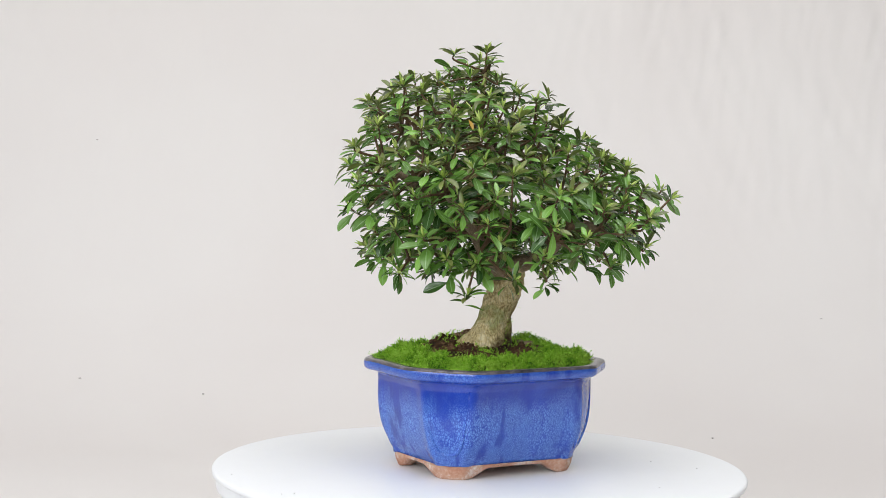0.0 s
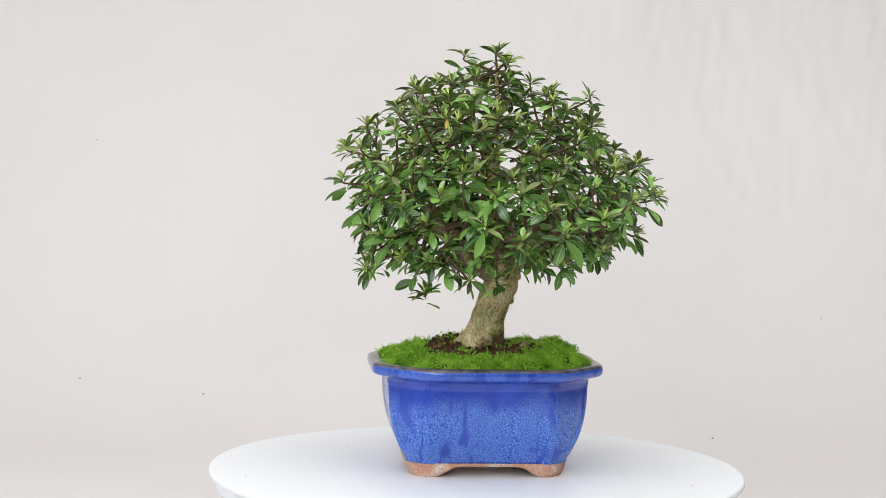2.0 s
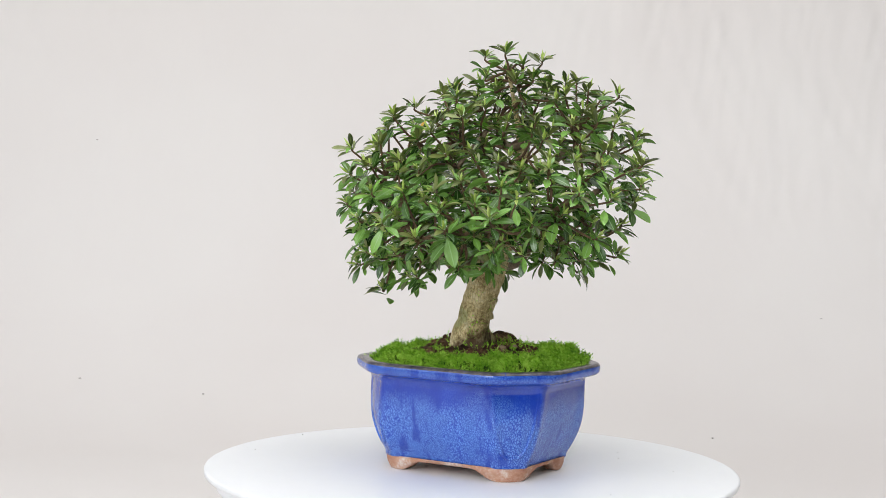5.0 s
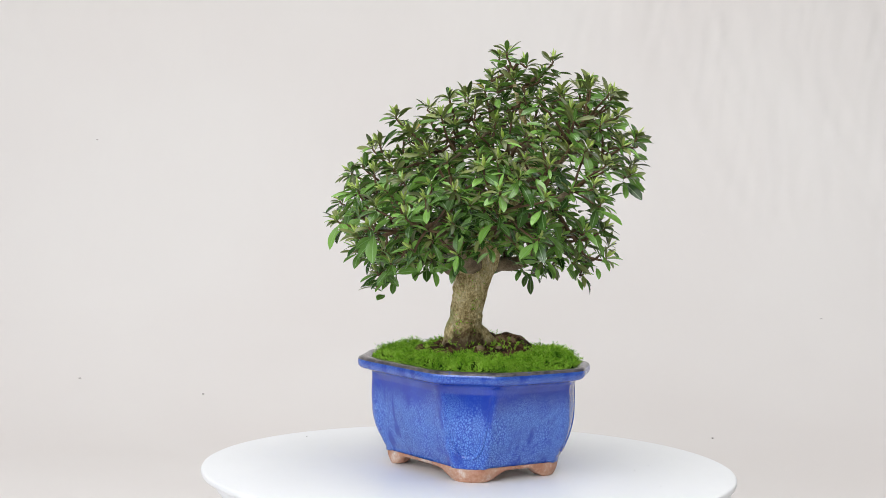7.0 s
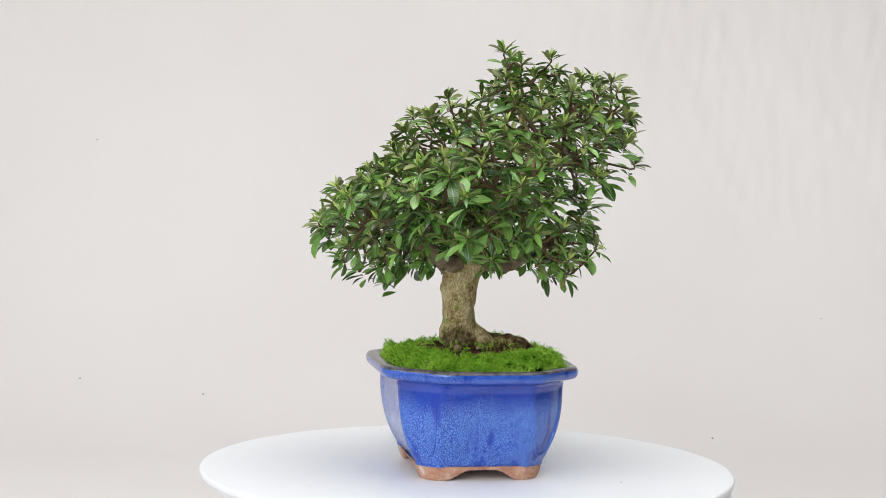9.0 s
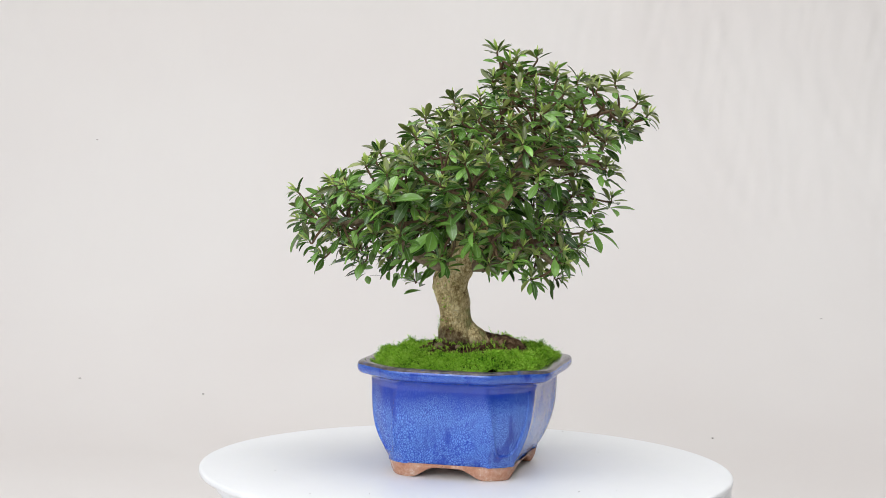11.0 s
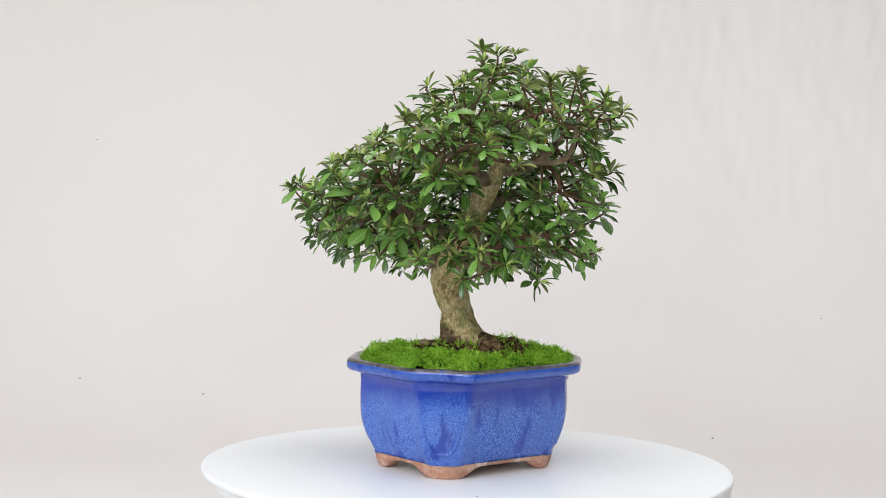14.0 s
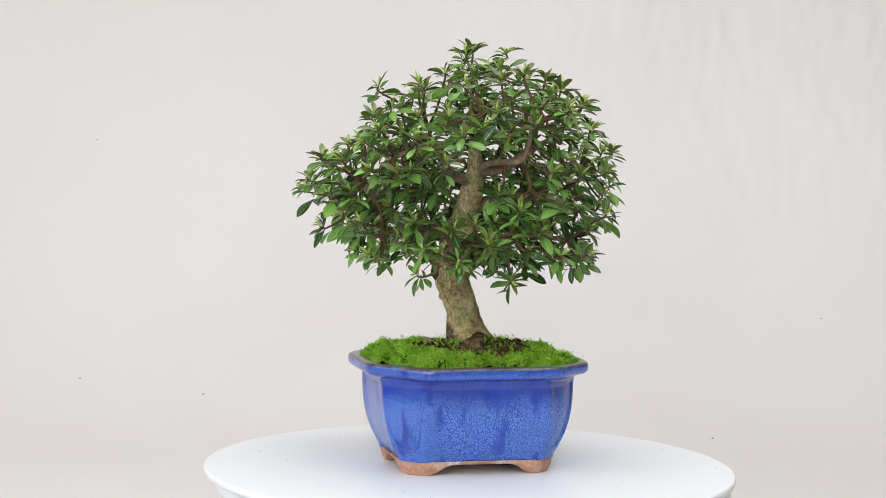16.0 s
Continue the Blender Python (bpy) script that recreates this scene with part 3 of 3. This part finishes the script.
# ---------------------------------------------------------------- the tree
TRUNK = smooth_path([(0.001, -0.0125, 0.080, 0.029), (0.004, -0.0125, 0.093, 0.0250), (0.008, -0.0128, 0.103, 0.0203), (0.0115, -0.0128, 0.114, 0.0170), (0.0147, -0.012, 0.1255, 0.0153), (0.0185, -0.0106, 0.138, 0.0147),
                     (0.0222, -0.0088, 0.150, 0.0150), (0.0250, -0.0068, 0.163, 0.0156), (0.0210, 0.004, 0.188, 0.0142), (0.012, 0.015, 0.211, 0.0122), (0.003, 0.024, 0.234, 0.0104), (-0.006, 0.042, 0.258, 0.0076), (-0.006, 0.046, 0.278, 0.0048),
                     (0.000, 0.036, 0.310, 0.0026), (0.003, 0.025, 0.348, 0.0013)], 9)


def trunk_at(z):
    return TRUNK[int(np.argmin(abs(TRUNK[:, 2] - z)))]


# each limb: the height at which it leaves the trunk, its thickness there, and the pads of foliage it bears (x, y, z, radius)
BOUGHS = [
    (0.258, 0.0036, [(-0.055, 0.090, 0.306, 0.040), (-0.025, 0.100, 0.314, 0.035), (-0.080, 0.100, 0.310, 0.022)]),
    (0.166, 0.0080, [(-0.025, -0.065, 0.194, 0.042), (0.025, -0.085, 0.219, 0.042), (-0.030, -0.075, 0.249, 0.042), (0.000, -0.080, 0.199, 0.042), (-0.005, -0.090, 0.229, 0.041), (-0.060, -0.060, 0.189, 0.030)]),
    (0.180, 0.0065, [(0.025, 0.075, 0.214, 0.042), (-0.045, 0.055, 0.214, 0.038), (-0.005, 0.075, 0.204, 0.036), (0.008, 0.098, 0.190, 0.024)]),
    (0.195, 0.0070, [(0.085, 0.070, 0.254, 0.042), (0.110, 0.005, 0.234, 0.042), (0.075, 0.040, 0.214, 0.041), (0.095, 0.045, 0.254, 0.042), (0.065, 0.080, 0.204, 0.031), (0.110, -0.005, 0.219, 0.039)]),
    (0.225, 0.0060, [(-0.075, -0.040, 0.249, 0.042), (-0.075, 0.010, 0.249, 0.041), (-0.055, -0.065, 0.259, 0.040), (-0.085, -0.025, 0.274, 0.034)]),
    (0.172, 0.0085, [(0.060, -0.040, 0.204, 0.040), (0.095, -0.070, 0.214, 0.042), (0.070, -0.030, 0.248, 0.039), (0.115, -0.045, 0.219, 0.041), (0.060, -0.090, 0.209, 0.041), (0.130, -0.055, 0.222, 0.030)]),
    (0.262, 0.0055, [(-0.070, 0.015, 0.299, 0.042), (-0.060, 0.060, 0.249, 0.038), (-0.070, 0.060, 0.304, 0.042)]),
    (0.185, 0.0060, [(-0.080, 0.000, 0.209, 0.040), (-0.065, -0.025, 0.199, 0.041), (-0.020, 0.020, 0.204, 0.042), (-0.025, -0.020, 0.194, 0.041)]),
    (0.250, 0.0055, [(0.025, 0.085, 0.304, 0.042), (-0.010, 0.095, 0.274, 0.042), (0.050, 0.100, 0.279, 0.038), (0.045, 0.070, 0.294, 0.040)]),
    (0.285, 0.0045, [(-0.005, 0.035, 0.324, 0.042), (0.000, 0.036, 0.340, 0.024), (0.020, -0.035, 0.271, 0.041), (0.045, 0.020, 0.276, 0.038), (-0.025, -0.035, 0.280, 0.035), (-0.005, -0.003, 0.297, 0.036), (-0.040, -0.010, 0.298, 0.041)]),
]
# the one long bare limb, which runs out level and turns up into its pads
BARE_LIMB = [(-0.022, 0.056, 0.267, 0.0029), (-0.042, 0.072, 0.269, 0.0026), (-0.057, 0.083, 0.272, 0.0024), (-0.064, 0.088, 0.288, 0.0020)]
# shoots that stand out of the crown's outline: at its top, round its middle and along its underside
TOP_SHOOTS = [(0.004, 0.021, 0.364), (-0.025, 0.018, 0.361), (-0.001, 0.062, 0.358), (0.006, 0.038, 0.354), (-0.070, 0.009, 0.332), (0.064, 0.102, 0.328), (0.006, -0.029, 0.323), (-0.025, -0.074, 0.306),
              (-0.084, 0.108, 0.323), (-0.040, 0.094, 0.335), (0.074, 0.048, 0.302), (-0.080, 0.043, 0.329), (-0.052, 0.050, 0.334), (-0.010, 0.010, 0.342),
              (0.014, 0.026, 0.340), (-0.012, 0.032, 0.346), (0.004, 0.050, 0.342), (0.000, 0.014, 0.332), (0.012, 0.038, 0.322),
              (-0.100, 0.108, 0.312), (-0.094, 0.094, 0.300)]
SIDE_SHOOTS = [(-0.109, -0.048, 0.278), (-0.105, -0.062, 0.250), (0.103, 0.063, 0.281), (0.117, 0.092, 0.270), (0.150, 0.038, 0.241), (0.129, -0.010, 0.264), (0.030, -0.078, 0.260), (-0.068, -0.068, 0.270),
               (0.026, -0.096, 0.258), (0.020, 0.136, 0.287), (0.097, 0.099, 0.268), (0.089, 0.009, 0.288), (0.162, -0.060, 0.240), (-0.087, 0.074, 0.288), (-0.116, 0.014, 0.262), (0.132, 0.080, 0.252),
               (0.160, 0.000, 0.246), (-0.006, 0.138, 0.268), (-0.092, 0.075, 0.238), (-0.107, -0.018, 0.241)]
LOW_SHOOTS = [(0.120, -0.102, 0.214), (0.019, 0.114, 0.196), (-0.084, 0.044, 0.190), (-0.044, 0.057, 0.167), (-0.097, -0.010, 0.189), (0.069, 0.103, 0.189), (-0.068, -0.086, 0.174), (-0.010, -0.090, 0.157), (0.030, -0.085, 0.170), (0.056, -0.092, 0.173),
              (0.112, -0.083, 0.184), (0.140, -0.068, 0.198), (0.134, 0.036, 0.208), (0.048, -0.108, 0.222), (-0.114, 0.000, 0.225), (0.087, -0.110, 0.206), (0.030, 0.090, 0.172)]
LEADERS = [(x, y, z + 0.001) for x, y, z in TOP_SHOOTS] + SIDE_SHOOTS + LOW_SHOOTS
CROWN = np.array((0.010, 0.012, 0.225))


def leaf_shape(stout, arch, fold):
    """A leaf one unit long from the origin along x: three across, six along, cupped along the midrib, with its tip turned down."""
    verts, uvs = [], []
    along = (0.0, 0.12, 0.30, 0.48, 0.66, 0.82, 0.94, 1.0)
    half = (0.05, 0.22, 0.66, 0.94, 1.0, 0.78, 0.36, 0.03)
    for s, w in zip(along, half):
        w = w * stout / 2
        x, z = s - 0.10 * arch * s * s, -arch * 0.45 * s * s + 0.06 * s
        for k in (-1, 0, 1):
            verts.append((x, k * w, z + abs(k) * fold * w))
            uvs.append((0.5 + 0.5 * k, s))
    faces = []
    for i in range(7):
        for k in range(2):
            a = i * 3 + k
            faces.append((a, a + 3, a + 4, a + 1))
    loop_uv = [uvs[i] for f in faces for i in f]
    return np.array(verts), faces, np.array(loop_uv)


BROAD = [leaf_shape(rng.uniform(0.31, 0.42), rng.uniform(0.1, 0.9), rng.uniform(0.15, 0.5)) for _ in range(10)]
SLIM = [leaf_shape(rng.uniform(0.23, 0.32), rng.uniform(0.1, 1.0), rng.uniform(0.3, 0.7)) for _ in range(8)]


def bud_shape():
    prof = ((0.0, 0.03), (0.25, 0.105), (0.55, 0.10), (0.85, 0.042), (1.0, 0.004))
    verts = [(s, r * math.cos(k * math.pi / 3), r * math.sin(k * math.pi / 3)) for s, r in prof for k in range(6)]
    faces = [(i * 6 + k, (i + 1) * 6 + k, (i + 1) * 6 + (k + 1) % 6, i * 6 + (k + 1) % 6) for i in range(4) for k in range(6)]
    return np.array(verts), faces, np.array([(0.2, verts[i][0]) for f in faces for i in f])


BUD = bud_shape()


def frame_along(d, roll=0.0):
    """A turn that takes x to d, with the leaf's upper face as far up as may be."""
    d = Vector(d).normalized()
    up = Vector((0, 0, 1)) if abs(d.z) < 0.97 else Vector((0.3, 1, 0)).normalized()
    y = up.cross(d).normalized()
    z = d.cross(y)
    m = Matrix((d, y, z)).transposed()
    return np.array(m @ Matrix.Rotation(roll, 3, "X"))


def shoots():
    """Where the leafy shoots end, how they point, and the pad each belongs to."""
    pads = np.array([p for _, _, ps in BOUGHS for p in ps]) + (0, 0, 0.0035, 0.004)
    found = [(np.array(p), -1) for p in LEADERS]
    tries = 0
    while tries < 26000:
        tries += 1
        k = int(rng.integers(len(pads)))
        d = rng.normal(size=3)
        d /= np.linalg.norm(d)
        p = pads[k, :3] + d * max(0.006, pads[k, 3] - 0.007) * rng.uniform(0.35, 1.0) ** 0.4
        gap = pads[:, 3] - 0.007 - np.linalg.norm(pads[:, :3] - p, axis=1)
        if gap.max() > 0.021 or p[2] < 0.176:
            continue
        across = -0.988 * p[0] - 0.156 * p[1]
        if p[1] > 0.028 and -0.034 < across < 0.024 and 0.219 < p[2] < 0.274:
            continue        # the open window in the crown through which the upper trunk shows
        if p[1] > 0.040 and 0.0 < across < 0.068 and 0.246 < p[2] < 0.292:
            continue        # and the bare side branch beside it
        if 0.46 * p[0] + 0.89 * p[1] > 0.018 and abs(0.46 * p[1] - 0.887 * p[0]) < 0.020 and 0.208 < p[2] < 0.248:
            continue        # a second, smaller window lower down
        q = np.array([f[0] for f in found])
        if np.min(np.linalg.norm((q - p) * (1, 1, 0.85), axis=1)) < 0.0226:
            continue
        found.append((p, k))
    return pads, found


def build_tree():
    tree = new("bonsai_tree")
    tagged(tree, "leafy green azalea bonsai with a stout leaning trunk", "bonsai tree")

    def ribs(t, z):
        low = max(0.0, min(1.0, (0.135 - z) / 0.045))
        return 0.20 * low * low * math.sin(3 * t + 0.8) + 0.12 * low * math.sin(5 * t + 2.0)
    v, f = tube(TRUNK, 40, 0.22, 0.0, ribs)
    part("trunk", mesh_of("trunk", v, f, BARK), tree, "grey-brown fissured trunk with green algae")
    for i, rows in enumerate((((0.002, 0.000, 0.105, 0.011), (-0.016, 0.012, 0.1050, 0.0100), (-0.030, 0.022, 0.1010, 0.0085), (-0.046, 0.031, 0.092, 0.0045)),
                              ((-0.004, -0.014, 0.103, 0.009), (-0.016, -0.016, 0.097, 0.007), (-0.026, -0.017, 0.089, 0.004)),
                              ((0.016, 0.000, 0.102, 0.009), (0.020, 0.016, 0.097, 0.007), (0.022, 0.032, 0.091, 0.004)),
                              ((0.000, 0.012, 0.104, 0.008), (-0.004, 0.028, 0.1045, 0.0085), (-0.010, 0.044, 0.1020, 0.0075), (-0.016, 0.057, 0.095, 0.004)))):
        v, f = tube(smooth_path(rows, 12), 24, 0.55, 3.0 + i)
        part("root", mesh_of("root", v, f, ROOT), tree, "dark damp surface root")
    for i, rows in enumerate((((0.012, -0.012, 0.124, 0.0100), (0.001, -0.0105, 0.110, 0.0110), (-0.010, -0.008, 0.103, 0.0090), (-0.021, -0.004, 0.096, 0.0070), (-0.030, -0.001, 0.088, 0.0050)),
                              ((0.010, -0.006, 0.124, 0.0080), (0.004, 0.004, 0.110, 0.0100), (-0.002, 0.014, 0.100, 0.0080), (-0.006, 0.022, 0.090, 0.0050)))):
        v, f = tube(smooth_path(rows, 10), 24, 0.16, 9.0 + i)
        part("buttress", mesh_of("buttress", v, f, BARK), tree, "flared bark buttress at the trunk base")
    fuzz = Heap()
    for _ in range(9000):
        i = int(rng.integers(len(TRUNK)))
        x, y, z, r = TRUNK[i]
        a = rng.uniform(0, 6.283)
        d = np.array((math.cos(a), math.sin(a), rng.uniform(-0.1, 0.5)))
        if not 0.108 < z < 0.166 or noise.noise(Vector((d[0] * 1.3, d[1] * 1.3, z * 75))) + 0.30 * d[0] - 0.1 * abs(d[1]) < 0.42:
            continue
        c = np.array((x, y, z + rng.uniform(-0.002, 0.002))) + d * r * 0.97
        e = d * rng.uniform(0.0010, 0.0026) + rng.normal(0, 0.0009, 3)
        w = np.cross(e, (0, 0, 1)) * 0.22
        fuzz.add([c - w, c + w, c + e + w * 0.4, c + e], [(0, 1, 2, 3)])
    for _ in range(140):
        k = rng.uniform(0, 1)
        x, y = -0.012 - 0.024 * k + rng.normal(0, 0.006), 0.010 + 0.030 * k + rng.normal(0, 0.008)
        c = np.array((x, y, soil_height(x, y) + rng.uniform(0.000, 0.004)))
        e = np.array((rng.normal(0, 0.4), rng.normal(0, 0.4), 1.0)) * rng.uniform(0.0010, 0.0022)
        w = np.cross(e, (0.6, 0.8, 0)) * 0.16
        fuzz.add([c - w, c + w, c + e + w * 0.4, c + e], [(0, 1, 2, 3)])
    part("trunk_moss", fuzz.mesh("trunk_moss", MOSS, False), tree, "green moss film on the bark", kind="stuff")
    # knots where old twigs were cut
    for i, (z, a, r) in enumerate(((0.146, 28, 0.0056), (0.168, 15, 0.0058), (0.131, 52, 0.0036), (0.156, -62, 0.0045))):
        c = trunk_at(z)
        d = Vector((math.cos(radians(a)), math.sin(radians(a)), 0.15))
        base = Vector(c[:3]) + d * c[3] * 0.74
        rows = [(*(base + d * s), rr) for s, rr in ((0.0, r), (0.0036, r * 0.95), (0.0052, r * 0.70), (0.0040, r * 0.36), (0.0022, r * 0.15))]
        v, f = tube(np.array(rows), 12, 0.35, 20.0 + i)
        part("knot", mesh_of("knot", v, f, BARK), tree, "round healed knot")
    pads, found = shoots()
    nodes_at, twigs = [], Heap()
    seed = 40
    for z0, thick, ps in BOUGHS:
        start = trunk_at(z0)
        mean = np.mean([p[:3] for p in ps], axis=0)
        far = max(ps, key=lambda p: np.linalg.norm(np.array(p[:3]) - start[:3]))
        a, b = start[:3], np.array(far[:3])
        rows = [(*a, thick * 1.2), (*(a + (mean - a) * 0.42 + rng.normal(0, 0.004, 3) + (0, 0, -0.006)), thick * 0.85), (*(a + (mean - a) * 0.8 + rng.normal(0, 0.005, 3)), thick * 0.62), (*(b + (0, 0, -0.008)), thick * 0.32)]
        if z0 == 0.258:
            rows = [rows[0]] + BARE_LIMB + [(-0.066, 0.092, 0.308, 0.0020)]
        path = smooth_path(rows, 8)
        seed += 1
        v, f = tube(path, 12, 0.22, seed)
        limb = part("branch", mesh_of("branch", v, f, LIMB), tree)
        for p in ps:
            k = int(np.argmin(np.linalg.norm(path[:, :3] - np.array(p[:3]), axis=1) + 0.01 * (np.arange(len(path)) < 4)))
            c = np.array(p[:3])
            if np.linalg.norm(path[k, :3] - c) > 0.010:
                mid = (path[k, :3] + c) / 2 + rng.normal(0, 0.004, 3)
                sub = smooth_path([(*path[k, :3], path[k, 3] * 0.7), (*mid, path[k, 3] * 0.52), (*(c + (0, 0, -0.006)), 0.0014)], 6)
                seed += 1
                v, f = tube(sub, 8, 0.2, seed)
                part("side_branch", mesh_of("side_branch", v, f, TWIG), limb)
                nodes_at.extend(sub[2:, :3])
        nodes_at.extend(path[8:, :3])
    nodes_at.extend(TRUNK[TRUNK[:, 2] > 0.29][:, :3])
    nodes_at = np.array(nodes_at)

    foliage = Heap()
    singles, buds = [], []
    for p, k in found:
        out = p - CROWN
        out /= np.linalg.norm(out) + 1e-9
        axis = out * 0.75 + np.array((0, 0, 1.0 if p[2] > 0.2 else 0.75)) + rng.normal(0, 0.22, 3)
        axis /= np.linalg.norm(axis)
        near = nodes_at[int(np.argmin(np.linalg.norm(nodes_at - p, axis=1)))]
        mid = (near + p) / 2 - axis * 0.002 + rng.normal(0, 0.002, 3)
        tw = smooth_path([(*near, 0.0013), (*mid, 0.0011), (*(p - axis * 0.004), 0.0009), (*p, 0.0007)], 3)
        twigs.add(*tube(tw, 5))
        turn0 = rng.uniform(0, 6.283)
        fx = Vector(axis)
        s1 = fx.orthogonal().normalized()
        s2 = fx.cross(s1)
        lush = rng.uniform(0.85, 1.15) * (1.12 if 0.205 < p[2] < 0.265 else 0.92)
        low, high = int(rng.integers(4, 7)) + (0.205 < p[2] < 0.265), int(rng.integers(7, 11))
        for j in range(low + high):
            upper = j >= low
            a = turn0 + j * 2.4
            lift = rng.uniform(0.05, 0.85) if upper else rng.uniform(-0.30, 0.45)
            d = (s1 * math.cos(a) + s2 * math.sin(a)) * math.cos(lift) + fx * math.sin(lift)
            d = np.array(d) + np.array((0, 0, -0.09 if not upper else 0.05))
            size = rng.uniform(0.0115, 0.0195) if upper else rng.uniform(0.014, 0.0220) * lush
            if not upper and rng.random() < 0.16:
                size *= 1.16
            at = p - axis * (rng.uniform(0.003, 0.013) if not upper else rng.uniform(0.0, 0.004))
            shape = SLIM if upper else BROAD
            n = int(rng.integers(len(shape)))
            turn = frame_along(d, rng.normal(0, 0.45))
            if not upper and size > 0.0205:
                singles.append((size, n, at, turn))
                continue
            verts = shape[n][0] * size @ turn.T + at
            foliage.add(verts, shape[n][1], shape[n][2], 1 if upper and rng.random() < (0.8 if p[2] > 0.25 else 0.45) else 0)
        for j in range(int(rng.integers(2, 5))):
            a = turn0 + 1.0 + j * 2.4
            lift = rng.uniform(0.65, 1.25)
            d = (s1 * math.cos(a) + s2 * math.sin(a)) * math.cos(lift) + fx * math.sin(lift)
            n = int(rng.integers(len(SLIM)))
            foliage.add(SLIM[n][0] * rng.uniform(0.0065, 0.0115) @ frame_along(d, rng.normal(0, 0.3)).T + p, SLIM[n][1], SLIM[n][2], 3)
        for _ in range(int(rng.integers(1, 3))):
            d = axis + rng.normal(0, 0.20, 3)
            buds.append((rng.uniform(0.0060, 0.0115), p + axis * 0.001, frame_along(d)))
    singles.sort(key=lambda s: -s[0])
    for size, n, at, turn in singles[300:]:
        foliage.add(BROAD[n][0] * size @ turn.T + at, BROAD[n][1], BROAD[n][2], 0)
    for size, at, turn in buds[300:]:
        foliage.add(BUD[0] * size @ turn.T + at, BUD[1], BUD[2], 2)
    part("foliage", foliage.mesh("foliage", [LEAF, LEAF_YOUNG, LEAF_BUD, LEAF_TIP]), tree, "dense small glossy green leaves", kind="stuff")
    part("twig_growth", twigs.mesh("twig_growth", TWIG), tree, "thin reddish-brown twigs", kind="stuff")
    data = [mesh_of("leaf", s[0], s[1], LEAF, None, True, s[2]) for s in BROAD]
    for size, n, at, turn in singles[:300]:
        ob = part("leaf", data[n], tree)
        ob.matrix_basis = Matrix.Translation(at) @ Matrix(turn.tolist()).to_4x4() @ Matrix.Scale(size, 4)
    old = mesh_of("leaf", SLIM[2][0], SLIM[2][1], LEAF_OLD, None, True, SLIM[2][2])
    for at, d in (((-0.032, 0.006, 0.333), (-0.4, -0.7, 0.5)), ((-0.012, -0.046, 0.304), (0.3, -0.8, -0.4)), ((-0.040, 0.062, 0.292), (-0.2, 0.9, -0.3))):
        ob = part("leaf", old, tree, "withered orange-yellow leaf")
        ob.matrix_basis = Matrix.Translation(at) @ Matrix(frame_along(d).tolist()).to_4x4() @ Matrix.Scale(0.015, 4)
    bud_data = mesh_of("bud", BUD[0], BUD[1], LEAF_BUD, None, True, BUD[2])
    for size, at, turn in buds[:300]:
        ob = part("bud", bud_data, tree)
        ob.matrix_basis = Matrix.Translation(at) @ Matrix(turn.tolist()).to_4x4() @ Matrix.Scale(size, 4)
    return tree


TREE = build_tree()


# ---------------------------------------------------------------- what moves
def motions():
    rows = [(float(t), pose(0, 0, 0, 0, 0, -TURN * t)) for t in range(17)]
    for thing in (PLATE, POT):
        walk(thing, rows)
    for thing in (SOIL_MOUND, MOSS_CARPET, TREE):
        walk(thing, [(t, pose(0, 0, FILL) @ m) for t, m in rows])


motions()
